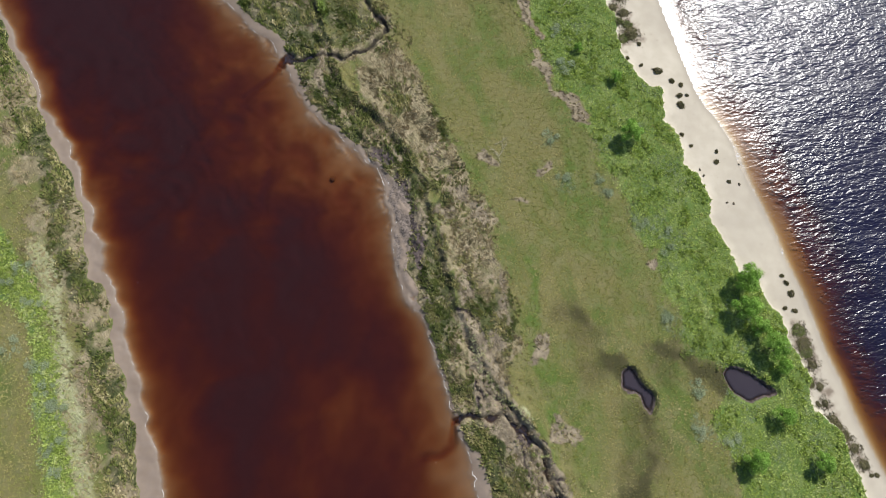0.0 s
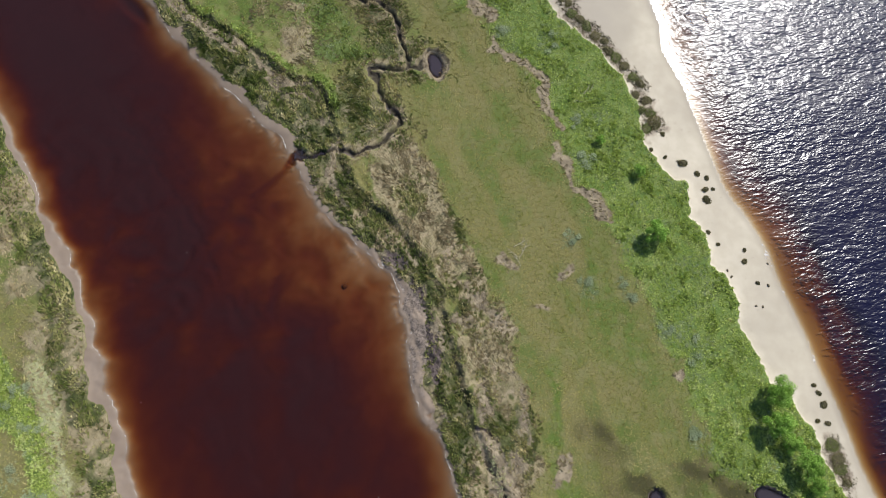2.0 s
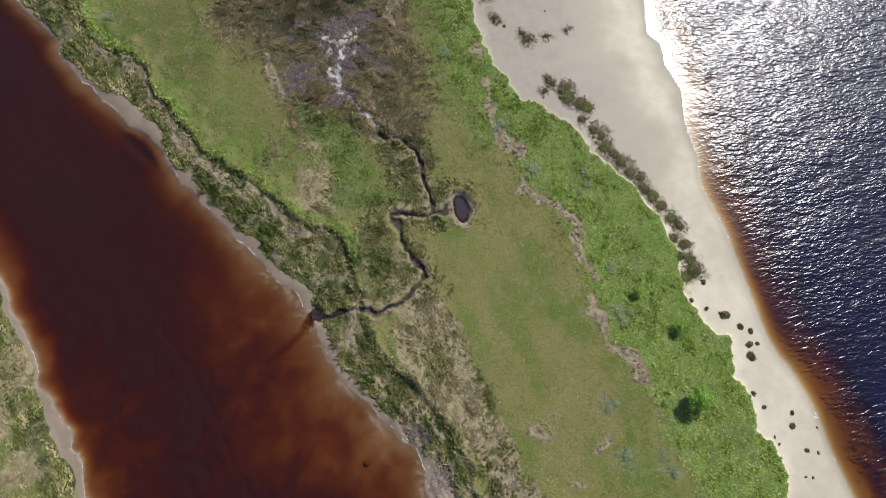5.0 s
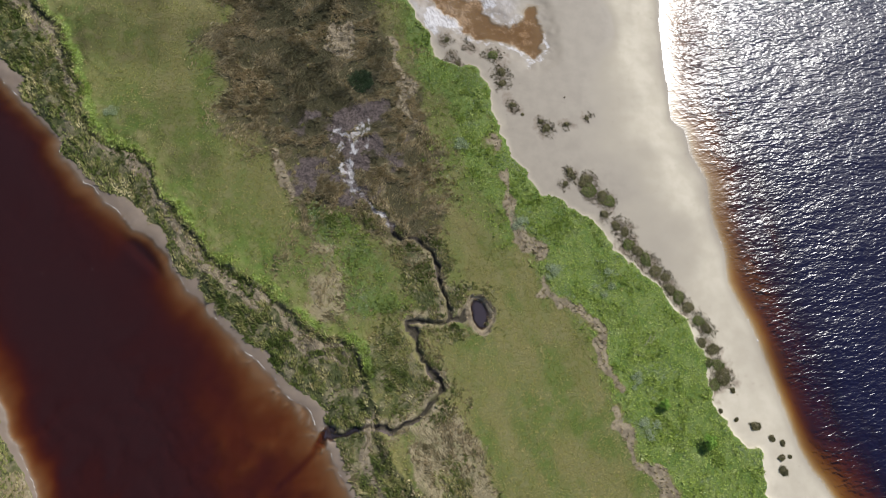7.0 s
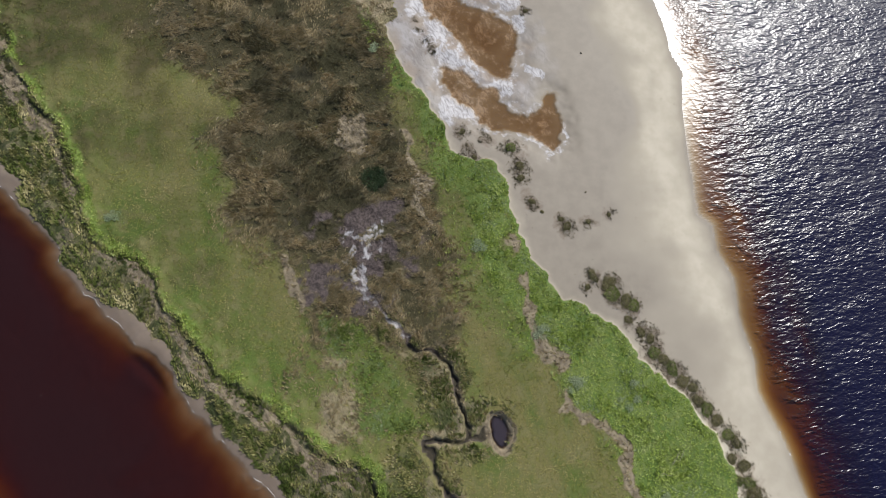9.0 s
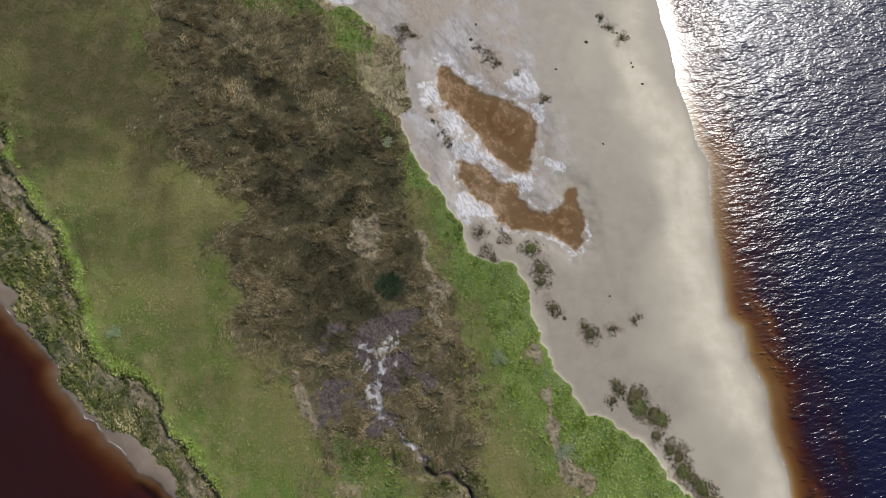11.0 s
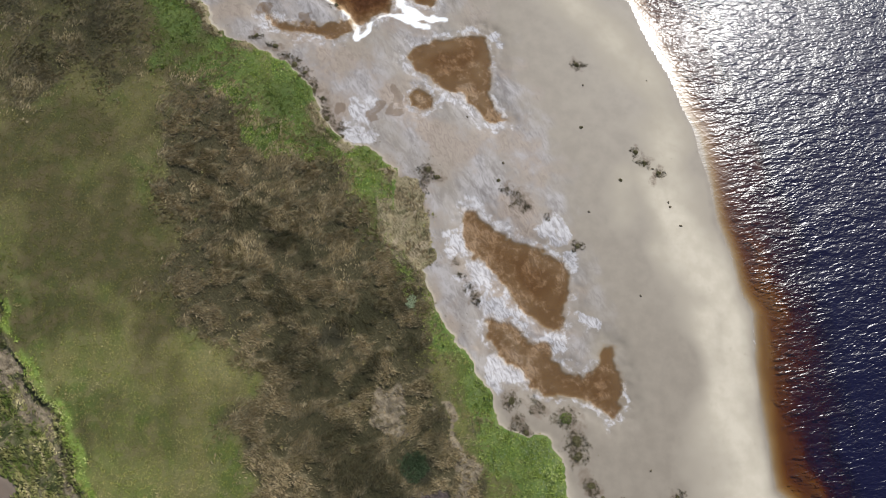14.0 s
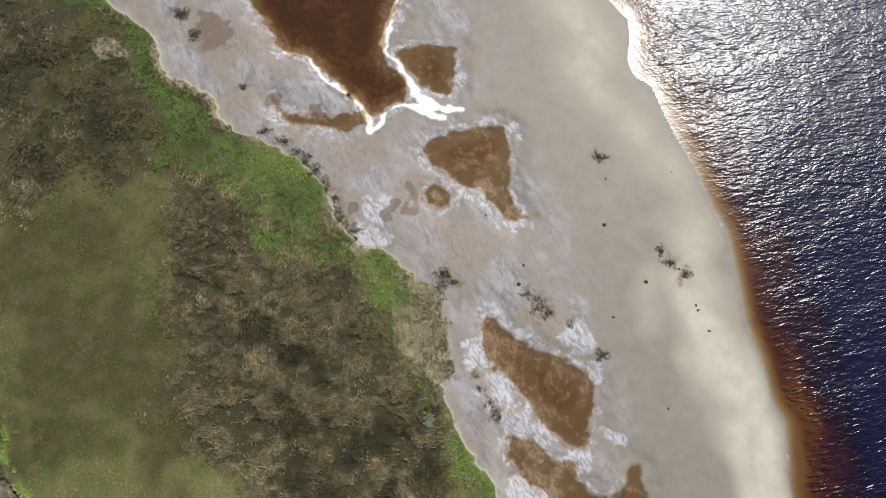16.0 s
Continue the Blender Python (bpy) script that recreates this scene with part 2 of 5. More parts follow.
CREST = [
    (23, -13.7), (21.8, -9.9), (18.8, -2.7), (16.4, 0.8), (13.5, 5.1), (11, 9.4), (9.5, 12.8), (8, 17.4), (6.7, 22.1), (5.9, 26.1), (4.1, 32.7), (0.8,
    37.8), (-2.5, 41.6), (-5.5, 44.2), (-8.4, 47.2), (-12.1, 60.4), (-16.4, 62.3), (-20, 64.2), (-22.5, 66.7), (-25.8, 69.1), (-29.9, 71.5), (-32.4,
    73.1), (-35.1, 76.6), (-37.8, 79.6), (-40.4, 82.2), (-40.6, 84.1), (-44.6, 87.2), (-48.1, 89), (-50.2, 91.4), (-52.3, 97.5), (-55.5, 104.2), (-58.3,
    107.6), (-61.7, 111.9), (-64.2, 115.4), (-65.3, 120), (-70.7, 124.6), (-82.4, 133.2)]
RIVER_WEST = [
    (-24.9, -13), (-26, -9.4), (-26.6, -7.4), (-27.4, -5.5), (-27.9, -2.9), (-29.1, -0.9), (-30.1, 3.1), (-31.4, 5.2), (-32.5, 8.6), (-33.6, 11.5),
    (-35.1, 15.1), (-36.8, 17.6), (-37.4, 21.7), (-38.9, 23.2), (-39.2, 26.3), (-40.9, 28.3), (-42.1, 31.8), (-44, 35.9), (-46.6, 39.6), (-48.6, 41.6),
    (-49.7, 45), (-51.8, 48.5), (-54.1, 52.9), (-56.1, 55.5), (-62.7, 67.3), (-72.5, 82.7)]
BANK_WEST = [
    (-28.1, -12.9), (-29.2, -9.3), (-30.3, -3.5), (-31.5, 1.1), (-32.9, 3.8), (-34.5, 6.5), (-35.3, 11.4), (-36.8, 15), (-39, 17.9), (-40.2, 21.7),
    (-41.3, 26.3), (-43, 30.2), (-46.1, 34.1), (-47.5, 38.3), (-49.8, 43.3), (-52.9, 48.4), (-55.6, 52.8), (-56.5, 55.3), (-63.7, 67.3), (-73.9, 82.6)]
SHORE = [
    (68.2, -12.3), (66, -7.1), (64.5, -3.2), (63, 1.2), (62, 5), (60.6, 8.8), (59.7, 12.7), (58.4, 17.5), (56.9, 21.6), (55.8, 25.8), (54.3, 30.1), (53,
    33.6), (51.9, 38.1), (50.5, 41.3), (48.7, 44.5), (46.4, 48.2), (42.7, 62), (41.1, 66.4), (39.2, 70.9), (39.3, 74.7), (38.7, 77.5), (37.8, 81.3),
    (37.8, 86.3), (35.9, 90.2), (35.6, 94.3), (33.6, 96), (33.4, 101.5), (33.2, 106.2), (33.1, 112), (33.8, 119.1), (32.5, 121.7), (31.6, 127.9), (30.3,
    132.5), (30, 137.2), (29.3, 144), (28.8, 146.6), (27.1, 150), (25.6, 155.2), (23.5, 159.7), (21.7, 164.3), (20, 168.9), (17.9, 170.3), (17, 172.7),
    (17.5, 176.7), (17.4, 180.7), (14.9, 183.7), (10.7, 196.3)]
DUNE = [
    (63.9, -14.3), (62.3, -10.3), (61.5, -6.7), (61.2, -3.9), (59.3, -1), (57.3, 1.2), (57.2, 3.4), (56.9, 6.4), (55.5, 10.3), (54.8, 13.4), (52.3, 16.6),
    (52.3, 19), (49.4, 19.8), (48.4, 21.4), (47.9, 23.9), (46.9, 26.4), (45.3, 27.7), (46.3, 30.3), (45.5, 32.5), (44.9, 34.7), (42.8, 35.5), (42.7,
    38.6), (42.1, 41.4), (40.5, 42.7), (41.1, 44.6), (40.6, 47.9), (38.8, 48.3), (37.2, 50.2), (35.6, 52.5), (34.5, 55.4), (34.4, 60.8), (33.3, 62.5),
    (32.3, 65.1), (29.9, 67.7), (28, 70.4), (25.5, 72.5), (23.1, 74.7), (21.9, 77), (19.9, 79.3), (17.3, 80.6), (14.3, 82.3)]
DUNE_NORTH = [
    (14.3, 82.3), (12.2, 83.7), (10.5, 85.5), (10.4, 86.9), (8.4, 89), (7.3, 91.1), (6.5, 94), (5.8, 97.1), (5, 100.2), (3, 102.3), (0.1, 102.7), (-2.5,
    104.8), (-3.3, 108), (-5, 110.8), (-9.2, 117), (-10.8, 119.4), (-12, 122.7), (-12.8, 124.4), (-14.8, 126.5), (-16.9, 129), (-16.8, 133.9), (-15.9,
    139), (-18.4, 139.8), (-20.1, 141.6), (-22.6, 141.9), (-25.9, 145.1), (-27.5, 147.5), (-28.8, 150.8), (-30.8, 153.2), (-33.6, 155.2), (-36, 156.4),
    (-38.4, 157.6), (-42.4, 159.5), (-43.9, 162.5), (-47.6, 165.4), (-50.8, 166.6), (-52.7, 169.2), (-53.4, 171.9), (-55.6, 174.1), (-58.6, 176.3),
    (-60.9, 178.5), (-69.6, 189.7)]
LUSH_WEST = [
    (46.9, -10.2), (44.6, -4.5), (43.8, 1.2), (45.1, 5.6), (40.7, 8.6), (39.6, 13.2), (37.8, 19.5), (35, 24.4), (33.1, 32), (30, 36.3), (27.1, 43.5),
    (23.8, 47.1), (19, 62), (16.7, 66.3), (13.5, 68.8), (10.3, 74.1), (-2, 82), (-4, 89.4), (-5.7, 97.9), (-7.8, 106.8), (-9.7, 116.2), (-14, 122.7),
    (-20.4, 128.4), (-23.1, 133.6), (-25.8, 139.9), (-34.7, 141.2), (-40.1, 150.4), (-46.2, 151.8), (-50.5, 154.1), (-52.6, 162.5), (-55.7, 168.6),
    (-60.1, 172.9), (-65.4, 177.2), (-74.3, 189.3)]
CREEK = [
    (-16.4, 49.4), (-15.9, 50.1), (-13.8, 50), (-11.4, 50.5), (-8.2, 50.8), (-5.3, 51.6), (-3.3, 53), (-2.1, 54.4), (-1.3, 56.2), (-2.2, 57.6), (-3.5,
    59.5), (-5.2, 62.7), (-6, 64), (-5.2, 64.6), (-2.8, 64.5), (-0.8, 64.6), (-0.6, 66.4), (-1.1, 68.1), (-1.7, 70.7), (-2.6, 72.9), (-3.4, 74.7), (-4.7,
    75.6), (-7, 75.6), (-8, 76.8), (-9.7, 79), (-11.8, 80.7), (-13.1, 82.1), (-14.2, 83.1), (-14.5, 85.3), (-15, 86.7)]
CREEK_ARM = [
    (-0.8, 64.6), (0.8, 64.9), (1.8, 65.3), (2.6, 66)]
GULLY = [
    (8.6, -0.7), (10.5, -0.2), (12.7, 0.1), (14.9, -0.1), (16.7, -1.3), (18.4, -2.7), (19.5, -3.7), (20.2, -5.4), (20.8, -7.1), (21.4, -9.1), (22.4,
    -11.7)]
CREEK_BED = [
    (-16.2, 49.4), (-16.9, 47.7), (-18.4, 46.7), (-20.3, 45.5), (-21.2, 43.9)]
GULLY_BED = [
    (8.8, -0.9), (8.3, -3.7), (6.5, -4.9), (4.8, -5.3)]
POND_CREEK = [
    (2.6, 66.8), (3.8, 67.3), (4.7, 66.2), (4.8, 64.7), (3.9, 63.6), (2.8, 64.8)]
POND_MEADOW = [
    (30.8, 5.4), (32.6, 5.9), (33.6, 4.4), (34.6, 3), (35.3, 1.9), (34.8, 0.6), (33.7, 1.2), (32.9, 2.6), (31.2, 3.3)]
POND_DUNE = [
    (45.5, 5.6), (46.8, 6.5), (48.7, 5.8), (50.2, 4.7), (52, 3.4), (51.5, 2.7), (49, 2.1), (46.7, 2.7), (45.7, 4.1)]
POOL_A = [
    (-3.7, 117.3), (-2.4, 117.9), (-0.4, 117), (1.5, 115), (3.8, 114.3), (4.9, 112.3), (7.6, 110.8), (10, 110.7), (10.8, 111.8), (11.2, 113.8), (13.2,
    114), (13.8, 111), (14, 106.4), (12.8, 105.1), (10.9, 105.8), (8.6, 107.7), (5.5, 107.6), (2.5, 108.4), (1, 110.7), (-2.1, 112.6), (-3.4, 115.3)]
POOL_B = [
    (-6.6, 132.9), (-5, 132.5), (-2.5, 130.4), (-0.1, 129.2), (1.9, 127.9), (4.7, 126.7), (6.7, 125.5), (7.5, 123.8), (7.7, 121.3), (6.8, 118.8), (5.9,
    116.7), (3.9, 117.1), (2.8, 118.3), (0.4, 119.4), (-0.7, 121.9), (-2.7, 123.9), (-4.2, 125.6), (-6.2, 127.6)]
POOL_C = [
    (-15.2, 156.8), (-13.2, 158.6), (-10.8, 160), (-7.5, 160.4), (-5, 161.2), (-3.3, 160.8), (-2.6, 157.7), (-2.3, 153.4), (-2.8, 150.4), (-1.3, 148.3),
    (-0.5, 147.1), (-2.2, 146.2), (-4.1, 147.8), (-5.7, 149.8), (-8.4, 151.4), (-10.8, 153.1), (-13.2, 154.7)]
POOL_D = [
    (-41, 179.9), (-38.3, 176.2), (-35.5, 171.6), (-32.2, 171.1), (-30.5, 169.1), (-28, 167.2), (-26.7, 166.1), (-24.6, 163.9), (-22.6, 161.7), (-19.8,
    163.4), (-17.2, 165), (-16.7, 167), (-17.6, 168.8), (-19.5, 170.4), (-20.8, 172.4), (-20.1, 177.3), (-18.9, 181.4), (-17.8, 197.2), (-43.9, 194.9)]
POOL_E = [
    (-19.1, 172.3), (-15.8, 173.7), (-10.7, 174.2), (-10.2, 172.6), (-10.7, 168.3), (-11.2, 165.6), (-13.2, 165.8), (-15.3, 167.1), (-17.4, 170.3)]
POOL_F = [
    (-14.4, 150.4), (-12.8, 151.3), (-11.2, 150.1), (-12, 148.4), (-14, 148.3)]
POOL_G = [
    (-36.6, 164.2), (-34.9, 162.1), (-31.7, 161.8), (-28.5, 161.5), (-23.8, 162.6), (-23.3, 160.8), (-26.1, 159.2), (-27.7, 159.8), (-30, 160.1), (-33.2,
    160.4), (-35.2, 161.2)]
WHITE_STRIP = [
    (-18.5, 187.5), (-19, 181.3), (-20.1, 177.3), (-20.6, 172.4), (-19.1, 170.5), (-17, 167.9), (-14.9, 164.8), (-12, 163.6), (-9.5, 162.8)]
WHITE_ARM = [
    (-11.6, 162), (-14.9, 162.6), (-17.7, 163.8), (-19.8, 162.8), (-21.2, 160.3), (-22.5, 159.4), (-23.1, 161.7), (-24.7, 164.3), (-26.5, 166.5), (-28.4,
    166.9), (-30.5, 168.9), (-31.8, 171), (-35.1, 171.4)]
REED = [
    (-19.4, 77.9), (-21.3, 81.5), (-22, 86.3), (-21.3, 81.5), (-24.3, 87), (-29.1, 90.1), (-33.1, 96.7), (-34.3, 105.4), (-34.1, 111.8), (-44.4, 122.4),
    (-46.1, 130.7), (-45.5, 128.3), (-45.8, 140.7), (-44.2, 150.2), (-40.1, 150.4), (-33.5, 141.7), (-25.8, 139.4), (-23.1, 133.6), (-20.4, 128.4), (-14,
    122.7), (-10.5, 113.3), (-9.5, 106.7), (-6.9, 99.6), (-5.6, 91), (-4.3, 81.9), (-3.1, 80.8), (-1.4, 76.2), (-5.5, 76), (-9.7, 78.5), (-13.1, 81.6)]
MARSH_NORTH = [
    (-83.9, 182.6), (-70.5, 176), (-60, 172), (-55.2, 167.7), (-52.8, 160.8), (-51.1, 152.5), (-56, 148.2), (-61.9, 149.6), (-67.1, 147.1), (-77.2, 149.1)]
DRY_SOUTH = [
    (-0.8, 55.2), (2.6, 49.7), (6.4, 42.5), (8.9, 37.2), (10.8, 31.3), (13.2, 28.8), (14.7, 22.3), (16.1, 16), (17, 9.9), (15.7, 3.3), (12.8, 6.9), (10.6,
    12), (8.4, 17.4), (6.5, 25.3), (4.8, 32.7), (0.4, 38.6), (-6.3, 46.4), (-4.9, 50.2)]
DRY_MID = [
    (-22.2, 72.4), (-16.1, 77.2), (-12.7, 72), (-12.3, 64.1), (-15.2, 61.5), (-20.9, 65.5)]
WHITE_MUD = [
    (-19.5, 95.6), (-17, 93.1), (-10.8, 94), (-10.3, 90.8), (-12, 86.6), (-13.1, 81.7), (-15, 82.9), (-16.7, 85.7), (-17.8, 88.9)]
PURPLE_MUD = [
    (-24.2, 90.3), (-20.2, 93.8), (-14, 95.8), (-9.2, 93.4), (-9, 86.7), (-12, 82.6), (-16.5, 81.6), (-19.6, 82.8), (-23.3, 82.3)]
MUD_SLUMP = [
    (9, 13.7), (11, 12.8), (12.7, 9.8), (14.3, 6.9), (15.7, 3.3), (18, -0.1), (19.7, -2.7), (22.6, -8.5), (23.2, -11.7), (19.9, -11.7), (18.6, -8.4),
    (15.8, -4.4), (13.2, -2), (12.1, 0.1), (11.4, 2.6), (10.9, 6.9), (9.9, 9.8)]
PATH_WEST = [
    (-45, 20.8), (-43, 16.4), (-40.7, 9.2), (-38.5, 2.4), (-36.6, -3.5), (-34.8, -10.4)]
LUSH_LEFT = [
    (-50.3, 23.7), (-46.6, 18.5), (-43.3, 14.9), (-41, 9.2), (-39.5, 3.1), (-37, -4.1), (-35.4, -10.4), (-38.6, -10.3), (-40.2, -4.1), (-42.7, 3.1),
    (-43.7, 9.2), (-47.1, 13.4), (-53.2, 17.6)]
TUSSOCK = [
    (-17.4, 59.3), (-12.1, 60.6), (-8.4, 64.3), (-5.3, 66.2), (-7.4, 70.5), (-9.2, 74.9), (-12.6, 79.3), (-9, 80.4), (-4.7, 76), (-1, 74.4), (1.1, 70),
    (4.8, 68.4), (6, 64.9), (3.6, 63.1), (-0.8, 62.5), (-0.8, 58.7), (0.1, 55.4), (-1.8, 52.1), (-8.7, 51.9), (-14.8, 53.4)]
RUSHES = [
    (-19.6, 80.7), (-14, 82), (-11.3, 78.4), (-8.7, 72.2), (-6.7, 66.8), (-9.2, 64.3), (-12.4, 65.9), (-14.3, 71.9), (-16.1, 76.3)]
DEEP_REED = [
    (-31.6, 119.6), (-25.6, 116.2), (-22.3, 109.7), (-19.9, 103.4), (-16.4, 95.7), (-19.2, 90.1), (-23, 90.4), (-25.1, 97.9), (-28.2, 107.5), (-31.9,
    113.8)]
DEEP_BLOTS = [
    (-30.8, 120.3, 3), (-28.9, 115, 2.8), (-25.6, 109.4, 3), (-23, 103, 3.2), (-20.7, 99.4, 2.8), (-23.4, 116.5, 3), (-19, 117.5, 3), (-15.5, 119.5, 2.6),
    (-10.3, 105.1, 1.7), (-17, 97.5, 2.6), (-31.5, 127.4, 2.4), (-27, 126, 2.2), (-36, 131, 2.4), (-20, 110.5, 2.4), (-13.4, 113.5, 2), (-13.1, 100, 2.6), (-21, 93, 2.6), (-12, 88, 2.2)]
DEEP_LINE = [
    (-13.6, 119.4), (-11.4, 115.2), (-10.4, 109.5), (-10.4, 104.9), (-11.4, 100.7)]
SPUR = [
    (-14.3, 138.7), (-12.4, 136.9), (-11.1, 132.4), (-10.7, 127.1), (-12.3, 124.9), (-16.2, 126.5), (-18, 129.5), (-18.2, 133.2), (-17.2, 138)]
BARE = [
    (20.8, 8.4, 1.9), (20.5, 9.9, 1.3), (22.9, -1.6, 1.7), (18.5, 30.2, 1.1), (14.3, 35.7, 1.6), (22.2, 35, 1.1), (10, 30.8, 1.4), (-16, 106.4, 2.7),
    (-16.6, 104.1, 2.1), (-15.5, 108.4, 1.7), (-60.5, 170.6, 2.2), (-58.2, 170.4, 1.8), (5.2, 90.1, 1.4), (7.1, 85.2, 1.4), (36.3, 21.1, 1.3)]
STRIP_A = [
    (8.1, 86.8), (7.9, 82.4), (8.3, 78.6), (9.9, 75.4), (11.5, 73.2)]
STRIP_B = [
    (11.8, 69.2), (14.3, 67.7), (16.7, 66.3), (18.7, 64.1), (19.2, 61.1), (20.1, 58.6), (21.6, 56.1)]
STRIP_C = [
    (20.8, 53.6), (21.8, 51.3), (23.5, 48.5), (25.5, 46.2), (27.1, 43.9), (28.7, 42.2)]
STRIP_D = [
    (-9.7, 106.7), (-8.4, 102.2), (-6.9, 97), (-5.8, 92.7)]
STRIP_E = [
    (-25.1, 87.4), (-23.6, 84.7), (-21.6, 81.5)]
STAIN = [
    (-45.3, 173.8, 3.2), (-46.3, 175.6, 2), (-24.3, 146.8, 1.3), (-18.7, 147.4, 1.3), (-16.4, 148, 1), (-16, 150.2, 1.2), (-29.8, 162.1, 1.5), (-26.1,
    160.9, 1.3), (-35.5, 163, 1.6)]
DARK = [
    (-13.3, 99.5, 2), (-23.9, 115.3, 2.2), (-66.6, 175.3, 2.8)]
DAMP = [
    (26.7, 10.7, 2.4), (27.9, 5.5, 2.2), (33.7, -3.1, 3.5), (33.7, -6.5, 3), (-35.8, 86.7, 2.5), (-52, 134.8, 3), (-46.6, 115.9, 2.4), (-53.3, 118, 2.4),
    (-19.6, 83.2, 2), (37.4, 7.1, 3), (42.9, 7.1, 3), (32.8, -0.3, 2.6), (24.6, 14.5, 2.2), (-36.1, 85.3, 3), (-59.2, 132.4, 3)]
DAMP_LINES = [
    [(24.5, 14.5), (27.4, 10), (29, 6.2), (31.6, 4.1)], [(34.4, 1.2), (35.2, -2.4), (33, -5.8), (31.9, -9.2)], [(37.4, 8.5), (41.9, 6.3), (45.6, 4.1)]]
LANE = [
    (18.1, 19.9), (19.4, 13.7), (20.7, 6.9), (21.9, 1.2), (23.5, -3.7)]
LIME = [
    (19.5, -2.7), (20.1, -5.1), (20.7, -7.8)]
PALE_CREST = [
    (10.2, 10.5), (11.6, 6.1), (15.2, 1.5), (18.5, -0.9)]
BARS = [
    [(17, 138.8), (14.5, 132.2)], [(21, 127.4), (25.5, 126.5), (28.2, 124.1), (30, 119.3), (31.2, 113.9), (31.6, 110.3)],
    [(19.1, 138.7), (22.8, 131.3), (25, 126.9), (27.6, 122.5)], [(26.9, 108.2), (28.2, 101.9), (31.1, 92.8), (34, 85.7), (34.9, 81.5)],
    [(25.5, 118), (28.2, 106.1), (31.2, 100.5), (32.7, 88.7), (36, 80.2), (38.2, 71.3)]]
WET_SPOT = [
    (24.1, 111.2, 4.5), (15.9, 125.9, 4), (10.7, 130.5, 4), (27.5, 141, 3), (22, 150, 5)]
SALT_SHEEN_SPOT = [
    (-7.4, 128.6, 2.4), (-5.2, 123.3, 2.8), (-2.3, 119.7, 2.4), (-1.4, 111.1, 3.2), (8, 125.8, 1.8), (5.9, 130.4, 2.6), (5.7, 113.9, 2.0), (9.4, 117, 1.8),
    (-1.1, 160.4, 1.6), (-22.2, 143.5, 2.6), (-20.8, 147.8, 2.2), (-6, 151, 2.4), (-2.5, 147.5, 2)]
BUSH = [
    (34.3, 39.8, 1.9), (49.1, 18.3, 2.2), (48.4, 14.1, 2.1), (50.4, 11.7, 1.5), (51.8, 9, 2), (47.3, -5.5, 1.7), (56.5, -5.9, 1.5), (52, 0.1, 1.5),
    (33.2, 49.3, 1), (27.7, 54, 0.8), (53.2, 6.4, 1.2)]
SILVER = [
    (-46.4, 18, 1.5), (-44.6, 13.6, 1.4), (-42.8, 6, 1.6), (-40.6, 1.2, 1.5), (-39.8, -4.2, 1.4), (-38.8, -6.6, 1.2),
    (-41, 3.1, 1.8), (-39.2, -2.2, 1.5), (-45.8, 8.1, 1.6), (-48.3, 16.3, 1.8), (-39, 0.8, 1.2), (25.8, 51, 2), (23, 39.2, 1.8), (24.8, 32.6, 1.8), (24.3,
    57.3, 1.6), (29.8, 32.8, 1.4), (9.5, 78.7, 2), (14, 71.5, 2), (21.1, 70, 2.4), (-46.8, 92.6, 1.4), (1.2, 90, 1.6), (-14, 119.4, 1), (35.5, 26.1, 2.2),
    (30.9, 30.7, 1.4), (38, 13.2, 2), (39, 23.7, 2.4), (45.6, -3.1, 2.4), (41.1, -1.7, 2), (41.3, 3.4, 1.4)]
CLUMP = [
    (40.4, 51.3, 1.3), (42.5, 49.7, 0.8), (43.9, 49.1, 0.7), (43.5, 47.3, 0.9), (44.7, 47.4, 0.5), (43.5, 45.6, 1.1), (36.2, 57.5, 1.4), (34.5, 59.5,
    1.2), (37.8, 55.7, 0.5), (35.7, 53.2, 0.6), (37.8, 52.1, 0.6), (44.4, 38.9, 0.5), (43.1, 40.7, 0.6), (48.3, 38.2, 0.6), (48.1, 36.5, 0.7), (49.6,
    33.4, 0.55), (51.2, 33.1, 0.45), (49.9, 30, 0.35), (48.9, 30.1, 0.35), (51.6, 36.3, 0.3), (45.3, 35.1, 0.35), (45.8, 34.2, 0.4), (55.7, 19.3, 0.6),
    (56.2, 18.3, 0.7), (56.7, 16.7, 0.9), (55.4, 14.6, 0.6), (56.8, 14.3, 0.7)]
CLUMP_B = [
    (56.9, 11.5, 1.3), (57.4, 9.5, 1.5), (57.7, 8.4, 1.2), (58.2, 6.8, 1), (57.5, 4.2, 0.8), (58.7, 3.8, 0.8), (59.9, -0.4, 1), (60.5, -1.4, 0.9), (61.3,
    -2.6, 1), (62.3, -4.1, 1), (63.3, -6.2, 1), (58.1, 1.5, 0.5), (59.1, 1.7, 0.7), (64.1, -7.6, 0.5), (64.9, -7.6, 0.5), (17.1, 86.3, 0.8), (16.3, 84.7,
    0.6), (19.5, 85.3, 1.2), (19.9, 84, 1.2), (21.6, 82.8, 1.4), (22.6, 82.2, 1.2), (21.7, 80.2, 0.8), (23.3, 78.5, 1), (24.6, 77.7, 1)]
